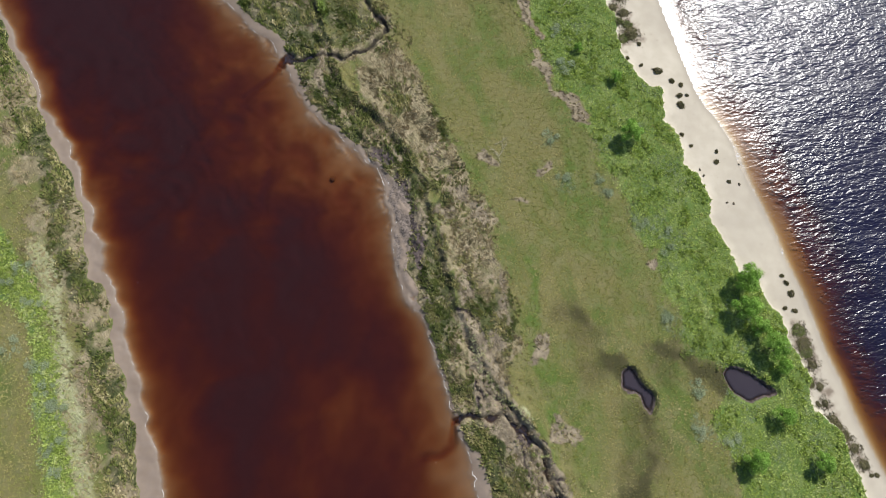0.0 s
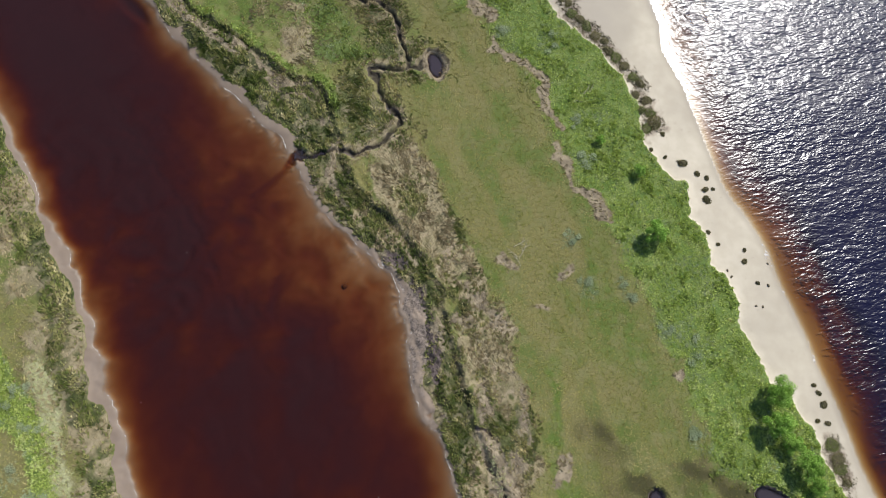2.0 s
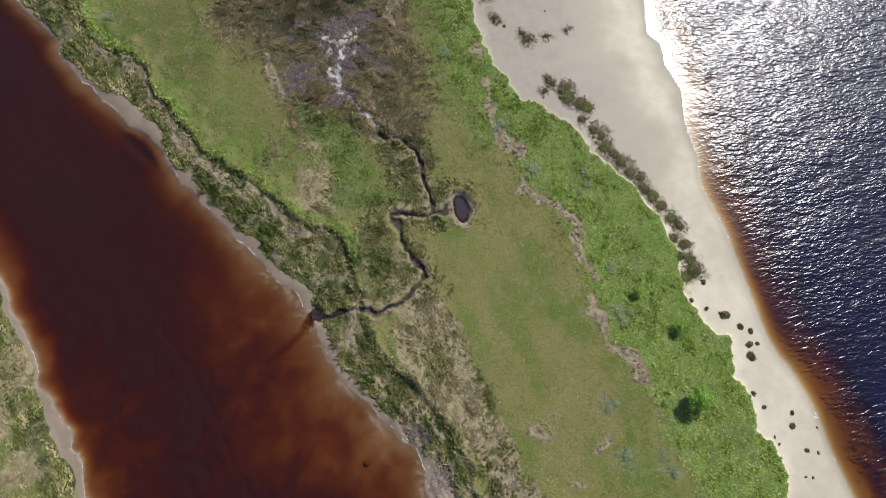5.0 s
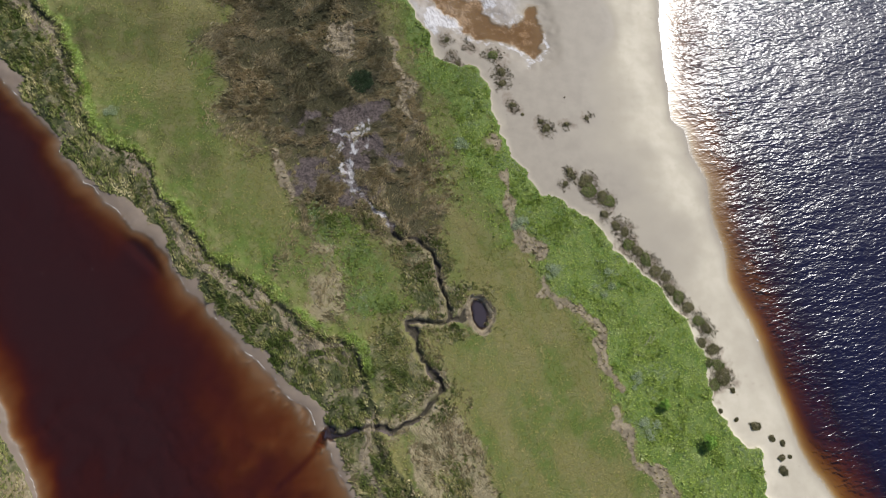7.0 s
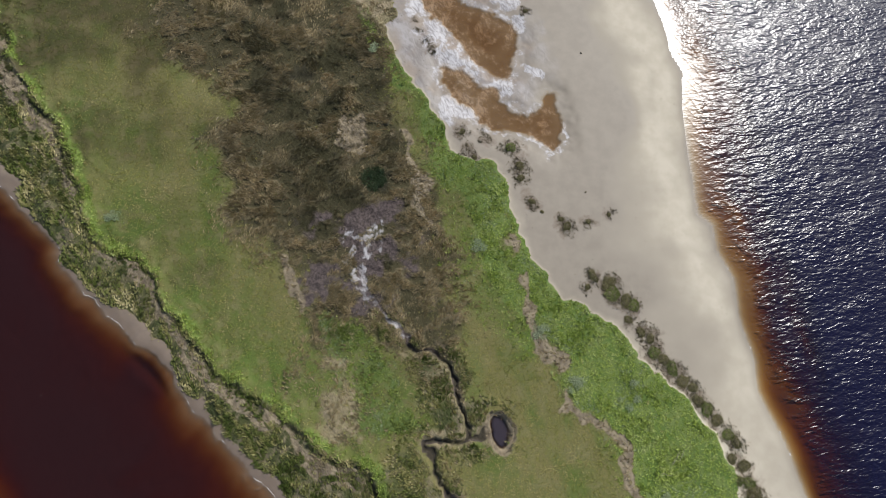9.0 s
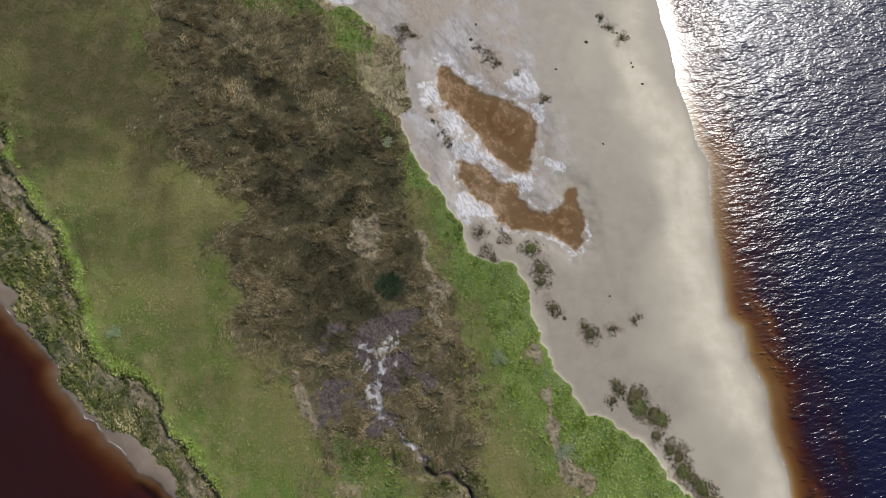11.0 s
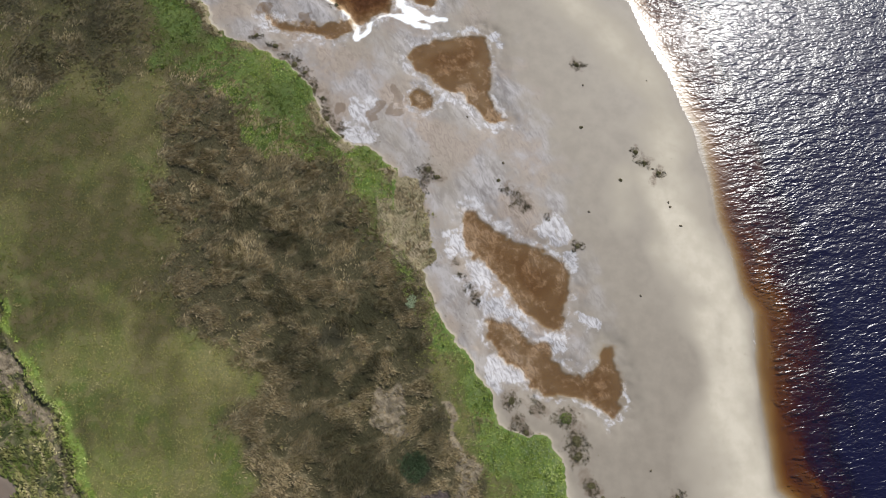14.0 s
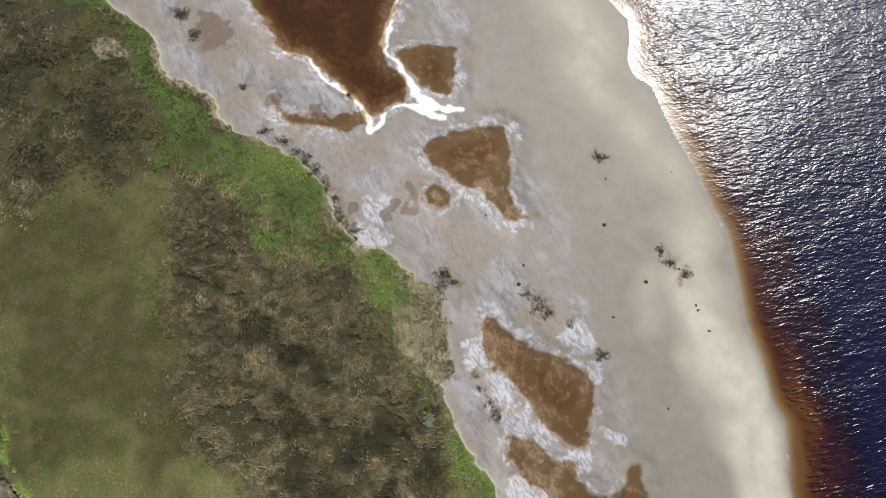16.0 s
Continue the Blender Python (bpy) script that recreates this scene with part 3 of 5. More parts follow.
CLUMP_C = [
    (24.9, 75.8, 1.2), (26.1, 74.9, 1.2), (27.2, 73.6, 1.3), (28.5, 72, 1.2), (29.8, 71.2, 1), (30.3, 69.6, 1.2), (31.5, 68.5, 1.2), (32.7, 67, 1.2), (34,
    65.2, 1.2), (35, 64.2, 1.2), (34.1, 62.1, 1), (35.6, 61.3, 1.2), (36.1, 59.2, 1.3), (36.6, 57.6, 1.6), (35.3, 56.6, 1.2), (37.8, 56, 0.5), (6.2, 105,
    1.4), (7.4, 102.1, 1.2), (7.5, 100.3, 1.1), (9, 96.8, 1), (10.4, 95.3, 0.5), (13.9, 93.3, 1.2), (13.1, 94.3, 0.8), (17, 94, 0.7), (20.1, 95.2, 0.6),
    (16.9, 98.5, 0.35)]
CLUMP_D = [
    (17, 86.7, 0.6), (17.5, 85.7, 0.6), (16.3, 84.6, 0.6), (19.2, 85, 1.2), (19.7, 83.5, 1.3), (0.9, 103.2, 0.7), (-0.8, 107.2, 0.9), (-1.8, 137.5, 0.5), (18.7, 142.7, 0.7), (19.9, 141, 0.7), (21.9, 139.4, 0.65), (21.1, 140.1, 0.4), (16.1, 138.2,
    0.5), (23, 135, 0.4), (23.2, 134.3, 0.4), (24.5, 131.5, 0.4), (17.6, 121.2, 0.35), (9.1, 128.1, 0.7), (10.7, 146.4, 0.35), (11.1, 133.2, 0.4), (-1,
    140.2, 0.4), (-11.8, 138.8, 0.8), (-10.5, 137.7, 0.7), (10.7, 156.7, 0.8), (11.5, 153.3, 0.3), (10.8, 146.3, 0.5), (21.6, 154.7, 0.2)]
CLUMP_E = [
    (-6.1, 147.3, 0.3), (-31.3, 154.4, 0.9), (-29.7, 153.2, 0.6), (-34.2, 157.3, 0.7), (-28.4, 150.4, 0.8), (-27, 149.2, 0.6), (-30.4, 152.4, 0.6),
    (-50.4, 176.8, 1), (-48.1, 173.6, 0.9), (-37, 158.9, 0.7), (-40.6, 165.3, 0.6), (-26.3, 146, 0.8), (-23.9, 143.3, 0.5), (-25.8, 165.1, 0.6), (-28.3,
    150.1, 0.5)]


LITTER = [
    (-0.6, 136.4, 1.3), (0.8, 135, 1.6), (1.6, 133.6, 1.2), (5, 132.8, 0.8), (-8, 125.8, 0.9), (-7, 123.9, 1), (-6, 122, 1), (-5, 120.4, 1.1), (0.2, 103.8, 1.6), (2.4, 106.6, 1.5),
    (-11.5, 138, 1.6), (-12.3, 136, 1.4), (-24.5, 144.5, 1.4), (-26.6, 147, 1.6), (-29.3, 151.4, 1.6), (-33, 155.6, 1.4)]
AROUND = LITTER + [(x, y, r * 1.4 + 0.15) for x, y, r in CLUMP_B + CLUMP_C + CLUMP_D + CLUMP_E if r > 0.55]


# ---- fields of the plan ----
TABLES = {}


def value_noise(x, y, seed):
    if seed not in TABLES:
        TABLES[seed] = np.random.default_rng(seed + 4000).random(1024 * 1024, dtype=np.float32)
    table = TABLES[seed]
    ix, iy = np.floor(x), np.floor(y)
    fx, fy = (x - ix).astype(np.float32), (y - iy).astype(np.float32)
    fx, fy = fx * fx * (3 - 2 * fx), fy * fy * (3 - 2 * fy)
    ix, iy = ix.astype(np.int32), iy.astype(np.int32)
    x0, x1, y0, y1 = ix & 1023, (ix + 1) & 1023, (iy & 1023) << 10, ((iy + 1) & 1023) << 10
    a, b, c, d = table[y0 + x0], table[y0 + x1], table[y1 + x0], table[y1 + x1]
    a = a + (b - a) * fx
    return a + (c + (d - c) * fx - a) * fy


def fbm(x, y, size, octaves=4, seed=1):
    """Noise from -1 to 1 whose largest lumps are `size` metres wide."""
    total, amp, norm = 0.0, 1.0, 0.0
    for o in range(octaves):
        k = 2 ** o / size
        total = total + amp * (value_noise(x * k + 17.3 * o, y * k - 9.1 * o, seed + o) * 2 - 1)
        norm += amp
        amp *= 0.5
    return total / norm * 1.6


def smooth(v, lo, hi):
    u = np.clip((v - lo) / (hi - lo), 0, 1)
    return u * u * (3 - 2 * u)


def segment_distance(x, y, pts):
    best = np.full(x.shape, 1e9)
    for (x0, y0), (x1, y1) in zip(pts[:-1], pts[1:]):
        dx, dy = x1 - x0, y1 - y0
        u = np.clip(((x - x0) * dx + (y - y0) * dy) / (dx * dx + dy * dy + 1e-9), 0, 1)
        best = np.minimum(best, (x - x0 - u * dx) ** 2 + (y - y0 - u * dy) ** 2)
    return np.sqrt(best)


def rounded(pts, closed=False, steps=3):
    """The points joined by a smooth curve."""
    p = [Vector(q[:2]) for q in pts]
    n, out = len(p), []
    for i in range(n if closed else n - 1):
        a, b, c, d = (p[(i + k) % n] if closed else p[min(max(i + k, 0), n - 1)] for k in (-1, 0, 1, 2))
        for s in range(steps):
            u = s / steps
            out.append(0.5 * ((2 * b) + (c - a) * u + (2 * a - 5 * b + 4 * c - d) * u * u + (3 * b - a - 3 * c + d) * u ** 3))
    out.append(p[0] if closed else p[-1])
    return [(q.x, q.y) for q in out]


def within(x, y, pts):
    inside = np.zeros(x.shape, bool)
    for (x0, y0), (x1, y1) in zip(pts[:-1], pts[1:]):
        if y0 != y1:
            inside ^= ((y0 > y) != (y1 > y)) & (x < (x1 - x0) * (y - y0) / (y1 - y0) + x0)
    return inside


FIELDS = {}


def looked_up(key, x, y, box, step, exact, outside):
    """A field worked out once on an even raster over the box, then read between its points; `outside` gives it beyond the box."""
    x0, y0, x1, y1 = box
    if key not in FIELDS:
        rx, ry = np.meshgrid(np.arange(x0, x1 + 2 * step, step), np.arange(y0, y1 + 2 * step, step))
        FIELDS[key] = exact(rx, ry).astype(np.float32)
    raster = FIELDS[key]
    nc = raster.shape[1]
    raster = raster.ravel()
    u, v = (np.clip(x, x0, x1) - x0) / step, (np.clip(y, y0, y1) - y0) / step
    iu, iv = u.astype(np.int32), v.astype(np.int32)
    fu, fv = (u - iu).astype(np.float32), (v - iv).astype(np.float32)
    at = iv * nc + iu
    low = raster[at] * (1 - fu) + raster[at + 1] * fu
    high = raster[at + nc] * (1 - fu) + raster[at + nc + 1] * fu
    value = (low * (1 - fv) + high * fv).astype(float)
    beyond = (x < x0) | (x > x1) | (y < y0) | (y > y1)
    if beyond.any():
        value[beyond] = outside(x[beyond], y[beyond]) if callable(outside) else outside
    return value


def window(pts, pad):
    px, py = [p[0] for p in pts], [p[1] for p in pts]
    return min(px) - pad, min(py) - pad, max(px) + pad, max(py) + pad


def side(x, y, line, south, north):
    """Signed distance to a line that runs from south to north: positive to its east. south and north: its slope dx/dy beyond its ends."""
    pts = rounded(line, steps=2)
    (xa, ya), (xb, yb) = pts[0], pts[-1]
    pts = [(xa - 4000 * south, ya - 4000)] + pts + [(xb + 4000 * north, yb + 4000)]

    def exact(ex, ey):
        inside = within(ex, ey, pts + [(9000, pts[-1][1]), (9000, pts[0][1]), pts[0]])
        return segment_distance(ex, ey, pts) * np.where(inside, 1, -1)
    return looked_up(("side", *line), x, y, (-86, -22, 92, 200), 0.5, exact, exact)


def blob(x, y, outline):
    """Signed distance to a closed outline: positive inside, and no less than -9."""
    pts = rounded(outline, True)

    def exact(ex, ey):
        return np.maximum(segment_distance(ex, ey, pts) * np.where(within(ex, ey, pts), 1, -1), -9)
    return looked_up(("blob", *outline), x, y, window(pts, 9), 0.25, exact, -9.0)


def away(x, y, line):
    """Distance to an open line, and no more than 9."""
    return looked_up(("line", *line), x, y, window(line, 9), 0.2, lambda ex, ey: np.minimum(segment_distance(ex, ey, line), 9), 9.0)


def spots(x, y, places):
    """How deep a point lies in the nearest of some round places: 1 in the middle, 0 at the rim, negative outside."""
    best = np.full(x.shape, -9.0)
    for px, py, r in places:
        best = np.maximum(best, 1 - np.hypot(x - px, y - py) / r)
    return best


WATER_Z = -0.35
POOLS = {"POOL_A": POOL_A, "POOL_B": POOL_B, "POOL_C": POOL_C, "POOL_D": POOL_D, "POOL_E": POOL_E, "POOL_F": POOL_F, "POOL_G": POOL_G}


def sea_floor(off, x, y):
    """Depth of the sea at a distance from its shore: steep in the south, a wide shoal further north, with low bars."""
    shoal = smooth(y, 50, 105)
    bars = 0.10 * fbm(off * 1.2, y * 0.35 + x * 0.2, 2.6, 3, 35) * smooth(off, 0.6, 2.5)
    d = (0.34 - 0.10 * shoal) * (1 - np.exp(-np.maximum(off, 0) / 1.3)) + (0.055 - 0.015 * shoal) * off + 0.006 * np.maximum(off, 0) ** 2
    return np.minimum(np.where(off > 0, d * (1 + bars / 0.25), off * 0.05), 3.0)


def plan(gx, gy):
    """Height and ground cover at the places (gx, gy)."""
    shp = gx.shape
    rough = fbm(gx, gy, 2.2, 4, 3)
    x, y = gx + 0.45 * fbm(gx, gy, 2.4, 4, 11), gy + 0.45 * fbm(gx, gy, 2.4, 4, 12)
    f = {}
    east = side(x, y, RIVER_EAST, -0.3, -1.5)
    west = -side(x, y, RIVER_WEST, -0.25, -1.5)
    bank_e, bank_w = side(x, y, BANK_EAST, -0.3, -1.5), -side(x, y, BANK_WEST, -0.25, -1.5)
    crest = side(x, y, CREST, -0.3, -1.4)
    bank_e = bank_e + (0.45 + 0.5 * (1 - smooth(gy, 34, 42))) * smooth(east, 0.2, 1.0) + 0.7 * fbm(gx, gy, 2.4, 4, 101) * smooth(east, 0.2, 1.5)
    bank_w = bank_w + 0.55 * smooth(west, 0.2, 1.0) + 0.5 * fbm(gx, gy, 2.4, 4, 102) * smooth(west, 0.2, 1.5)
    sea = side(gx + 0.15 * rough, gy, SHORE, -0.42, -0.35)
    dune = side(x + 0.35 * fbm(gx, gy, 1.3, 3, 15), y + 0.35 * fbm(gx, gy, 1.3, 3, 16), DUNE + DUNE_NORTH, -0.5, -0.9)
    lush_w = side(x, y, LUSH_WEST, -0.5, -0.9)
    f["east"], f["west"], f["sea"], f["dune"] = east, west, sea, dune

    river = np.minimum(-east, -west)
    streak = fbm(gx * 0.96 + gy * 0.28, (gy * 0.96 - gx * 0.28) * 0.45, 7.0, 5, 21)
    shelf = smooth(gy, 14, 34) * (1 - smooth(gy, 52, 66))
    span = np.where(-east < -west, 4.8 + 5.5 * shelf, 3.0)
    cloud = fbm(gx, gy * 0.7, 15, 4, 23)
    wisp = fbm(gx + 2.5 * fbm(gx, gy, 6, 3, 24), gy * 0.55 + 2.5 * fbm(gx, gy, 6, 3, 25), 4.5, 5, 26)
    depth = 1.04 * (1 - np.exp(-np.maximum(river, 0) / span)) * np.clip(1 + 0.26 * streak + 0.30 * cloud + 0.34 * wisp, 0.25, 2) * (0.8 + 0.2 * smooth(gy, 0, 20)) + 0.08 * smooth(river, 0, 0.5)
    depth *= 1 + 0.30 * (0.3 + 0.7 * shelf) * fbm(gx + 1.2 * fbm(gx, gy, 2.5, 3, 107), gy * 0.8, 1.7, 4, 108) * smooth(river, 0.2, 1.5)
    depth += (0.42 * smooth(gy - 0.3 * gx, 50, 74) + 0.7 * smooth(gy - 0.2 * gx, 80, 100)) * smooth(river, 0.5, 5)
    depth += 1.1 * np.exp(-(((gx + 41.0 + 0.83 * (gy - 72.5)) / 1.5) ** 2 + ((gy - 72.5) / 2.4) ** 2)) * smooth(river, 0.4, 2.0)
    ripple = 1 - smooth(np.abs(fbm(gx + 0.5 * gy, gy * 0.8, 1.5, 2, 128)), 0.0, 0.28)
    depth -= 0.20 * ripple * np.exp(-np.maximum(river - 0.6, 0) / 1.3) * smooth(river, 0.1, 0.6) * shelf * (-east < -west)
    depth = np.maximum(depth, 0.02)
    for line, w in ((CREEK_BED, 0.4), (GULLY_BED, 0.4)):
        depth += 0.32 * np.exp(-(away(x, y, line) / w) ** 2) * smooth(river, -0.3, 0.4)

    # land between river and sea
    meadow = 0.32 + 0.10 * fbm(gx, gy, 9, 4, 5)
    h = np.where(east > 0, WATER_Z + 0.55 * (1 - np.exp(-east / 2.6)), 0)
    h = h + (meadow - h) * smooth(crest, -0.55 - 0.3 * rough, 0.15) + (0.30 + 0.22 * fbm(gx, gy, 4, 3, 129)) * np.exp(-((crest - 0.25) / np.where(crest > 0.25, 1.4, 0.28)) ** 2) + 0.10 * rough * smooth(bank_e, 0, 1) * (1 - smooth(crest, 0, 2))
    h = h + 0.10 * smooth(fbm(crest * 2.6, gy * 0.55 - gx * 0.4, 3.2, 3, 59), -0.1, 0.15) * smooth(bank_e, 0.2, 1.0) * (1 - smooth(crest, -0.7, -0.2))
    h = h + 0.24 * fbm(gx * 1.1 + gy * 0.35, gy * 0.7 - gx * 0.3, 1.5, 3, 109) * smooth(bank_e, 0.2, 1.2) * (1 - smooth(crest, 2.0, 6.0)) * (dune < -1)
    h = np.where(west > 0, WATER_Z + 0.8 * (1 - np.exp(-west / 3.0)) + 0.06 * rough, h)
    beach = WATER_Z + np.clip(-sea * 0.035, 0, 0.32) + 0.02 * fbm(gx, gy, 12, 3, 31)
    cut = smooth(dune, -0.35, 0.25)
    h = np.where((east > 0) & (dune > -6), h * (1 - cut) + beach * cut, h)
    h = np.where(sea > 0, WATER_Z - 0.02 - sea_floor(sea, gx, gy), h)
    h = np.where((river > 0) & (gx < 40), WATER_Z - 0.02 - depth, h)

    # hollows
    kx, ky = gx + 0.55 * fbm(gx, gy, 1.5, 3, 19), gy + 0.55 * fbm(gx, gy, 1.5, 3, 20)
    creek = np.minimum(away(kx, ky, rounded(CREEK)), away(kx, ky, CREEK_ARM))
    gully = away(kx, ky, rounded(GULLY))
    cw = 0.30 + 0.14 * fbm(gx, gy, 3, 2, 41)
    upper = smooth(gy, 74.5, 79.0)
    carve = np.maximum((0.68 - 0.50 * upper) * np.exp(-(creek / (cw + 0.10)) ** 2), 0.62 * np.exp(-(gully / 0.45) ** 2))
    h = h - carve * (river < 0.3)
    f["creek"] = np.minimum(creek, gully)
    ponds = np.maximum(np.maximum(blob(x, y, POND_CREEK) + 0.3, blob(x, y, POND_MEADOW)), blob(x, y, POND_DUNE))
    h = np.where(ponds > -0.5, np.minimum(h, WATER_Z + 0.25 - 0.9 * smooth(ponds, -0.25, 0.7)), h)
    f["pond"] = ponds
    pool = np.full(shp, -9.0)
    for o in POOLS.values():
        pool = np.maximum(pool, blob(gx + 0.5 * rough + 0.3 * fbm(gx, gy, 0.9, 2, 112), gy + 0.5 * fbm(gx, gy, 2.0, 5, 14) + 0.3 * fbm(gx, gy, 0.9, 2, 113), o))
    f["pool"] = pool
    h = np.where(pool > -3.5, h + (WATER_Z + 0.01 - 0.13 * smooth(pool, -0.1, 0.35) * (1 + (0.28 * fbm(gx, gy, 5.0, 3, 17) + 0.10 * fbm(gx, gy, 1.1, 2, 114)) * smooth(pool, 0.3, 1.2)) - 0.05 * smooth(pool, 1, 4) - 0.16 * smooth(blob(gx, gy, POOL_D), 0, 3) - h) * smooth(pool, -3.5, -0.1), h)
    slump = blob(x, y, MUD_SLUMP)
    crack = np.abs(fbm(gx * 1.2 + gy * 0.5, gy * 0.7, 2.4, 4, 18))
    h = h - smooth(slump, -0.2, 0.4) * (0.12 + 0.42 * (1 - smooth(crack, 0.0, 0.16)))

    shingle = (1 - smooth(bank_e, 1.2, 3.0)) * smooth(east, 0.1, 0.6) * (1 - smooth(gy, 34, 40)) * smooth(gy, 10, 16) * (gx < 30)
    h = h + shingle * (0.16 * fbm(gx * 1.2 + gy * 0.4, gy * 0.8, 1.1, 3, 126) - 0.10 * (1 - smooth(np.abs(fbm(gx * 1.3 + gy * 0.6, gy * 0.7, 2.0, 3, 127)), 0.0, 0.2)))

    # cover
    inland = (east > 0) & (dune < 0)
    f["land"] = np.where(inland, 1.0, 0.0)
    wx, wy = gx + 1.3 * fbm(gx, gy, 3.0, 4, 61), gy + 1.3 * fbm(gx, gy, 3.0, 4, 62)
    ux, uy = gx + 3.0 * fbm(gx, gy, 8.0, 5, 64), gy + 3.0 * fbm(gx, gy, 8.0, 5, 65)
    f["lush"] = smooth(lush_w + 2.2 * fbm(gx, gy, 5, 4, 87) * (1 - smooth(gy, 20, 50)) + 2.6 * fbm(gx, gy, 6, 5, 124) * smooth(gy, 80, 100), -1.5, 1.5) * (dune < 0) * (east > 0) * (1 - smooth(gy, 95, 125) * (0.28 + 0.5 * fbm(gx, gy, 4, 4, 125)))
    f["lush"] *= 1 - 0.8 * smooth(-dune + 1.5 * fbm(gx, gy, 5, 4, 131), 4.5, 8.0) * smooth(gy, 74, 80) * (1 - smooth(gy, 102, 116))
    rushes = smooth(blob(ux, uy, RUSHES), -1.5, 1.0) * (0.75 + 0.4 * fbm(gx, gy, 3, 4, 79))
    f["lush"] = np.maximum(f["lush"], rushes)
    f["lush"] = np.maximum(f["lush"], smooth(blob(x, y, LUSH_LEFT), -0.8, 0.8))
    strip = np.full(shp, 99.0)
    for line in (STRIP_A, STRIP_B, STRIP_C, STRIP_D, STRIP_E):
        strip = np.minimum(strip, away(wx, wy, rounded(line)))
    bare = np.maximum(spots(wx, wy, BARE), 1 - strip / np.maximum(0.25, 0.9 + 0.75 * fbm(gx, gy, 4.0, 4, 106)))
    f["lush"] *= 1 - smooth(bare, -0.3, 0.3)
    f["reed"] = np.maximum(smooth(blob(ux, uy, REED) + 1.5 * fbm(gx, gy, 2.5, 4, 123), -4.0, 2.5), (0.60 + 0.5 * fbm(gx, gy, 5, 4, 63)) * smooth(blob(ux, uy, MARSH_NORTH), -3.0, 3.0))
    f["dry"] = np.maximum(smooth(blob(wx, wy, DRY_SOUTH), -1.6, 1.6), (0.48 + 0.5 * fbm(gx, gy, 3, 4, 67)) * smooth(blob(ux, uy, DRY_MID), -3.0, 2.0))
    f["dry"] = np.maximum(f["dry"], (0.5 + 0.5 * fbm(gx, gy, 3, 4, 76)) * smooth(bank_w, 1.0, 2.5) * (1 - smooth(bank_w, 6.0, 9.0)) * (west > 0))
    f["dry"] = np.maximum(f["dry"], 0.85 * np.exp(-(creek / 1.9) ** 2) * (0.75 + 0.5 * fbm(gx, gy, 2.5, 4, 68)) * (crest > 0))
    f["sand"] = np.maximum(smooth(river, -0.35, -0.05), smooth(dune, -0.22, 0.22) * (east > 0))
    f["sand"] = np.maximum(f["sand"], smooth(-bank_e, -0.15, 0.15) * (east > 0) * (gx < 30))
    f["sand"] = np.maximum(f["sand"], smooth(-bank_w, -0.15, 0.15) * (west > 0))
    spur = smooth(blob(wx, wy, SPUR), -0.6, 0.6)
    f["sand"], f["dry"] = f["sand"] * (1 - 0.8 * spur), np.maximum(f["dry"], spur)
    fringe = np.exp(-((dune + 0.7) / 0.9) ** 2) * smooth(gy, 112, 128) * smooth(fbm(gx, gy, 5, 4, 78), -0.25, 0.3) * (east > 0)
    f["dry"], f["lush"] = np.maximum(f["dry"], fringe), f["lush"] * (1 - 0.9 * fringe)
    bars = np.zeros(shp)
    for line in BARS:
        bars = np.maximum(bars, np.exp(-(away(gx + 1.2 * fbm(gx, gy, 7, 3, 36), gy, line) / (2.2 + 0.7 * fbm(gx, gy, 9, 2, 37))) ** 2))
    f["wet"] = np.clip(0.25 + smooth(gy, 62, 84) * 0.85 - 0.80 * np.exp(-((sea + 5.5 + 2.5 * fbm(gx, gy, 14, 3, 33)) / 5.5) ** 2) * smooth(gy, 70, 90)
                       - 0.42 * bars + 0.38 * smooth(spots(gx, gy, WET_SPOT) + 0.25 * fbm(gx, gy, 5, 4, 38), -0.2, 1.0) + 0.5 * smooth(sea, -1.2, 0.2) - 0.32 * smooth(-dune, -1.6, -0.2) + 0.2 * fbm(gx, gy, 6, 4, 34), 0, 1)
    f["wet"] = np.where((river > -3) & (gx < 20), np.clip(1.0 - 0.55 * np.maximum(-river, 0) + 0.35 * rough + 0.5 * smooth(gy, 50, 62) + 0.4 * (west > -3), 0, 1), f["wet"])
    # white rims and patches: salt together with painted sheen of wet ground
    rim = np.exp(-((pool + 0.45 + 0.35 * fbm(gx, gy, 3, 3, 50)) / 0.55) ** 2) * smooth(fbm(gx, gy, 6, 3, 49), -0.45, 0.1)
    f["salt_sheen"] = np.maximum(0.52 * rim, smooth(spots(wx, wy, SALT_SHEEN_SPOT), -0.35, 0.5) * (0.78 + 0.35 * fbm(gx, gy, 1.6, 4, 51))) * (dune > 0.4)
    f["salt_sheen"] = np.maximum(f["salt_sheen"], 0.55 * smooth(pool, -3.0, -0.6) * (dune > 0.4) * (0.7 + 0.6 * fbm(gx, gy, 3.0, 5, 48)) * smooth(-sea, 17, 22))
    flats = smooth(-sea + 3.0 * rough, 18.5, 26) * smooth(gy, 104, 116) * (dune > 0.3) * (pool < 0)
    f["flats"] = flats * np.clip(0.72 + 0.5 * fbm((gx * 0.87 + gy * 0.5) * 1.5, (gy * 0.87 - gx * 0.5) * 0.6, 5.0, 5, 53), 0, 1)
    white = blob(wx, wy, WHITE_MUD)
    vein = 1 - np.abs(fbm(gx * 1.3, gy * 0.8, 2.4, 5, 52)) * 4.5
    f["salt_sheen"] = np.maximum(f["salt_sheen"], smooth(white, -1.2, 1.2) * (0.30 + 0.32 * vein))
    f["salt_sheen"] = np.maximum(f["salt_sheen"], upper * (0.40 + 0.35 * rough) * smooth(0.75 - creek, 0.0, 0.4))
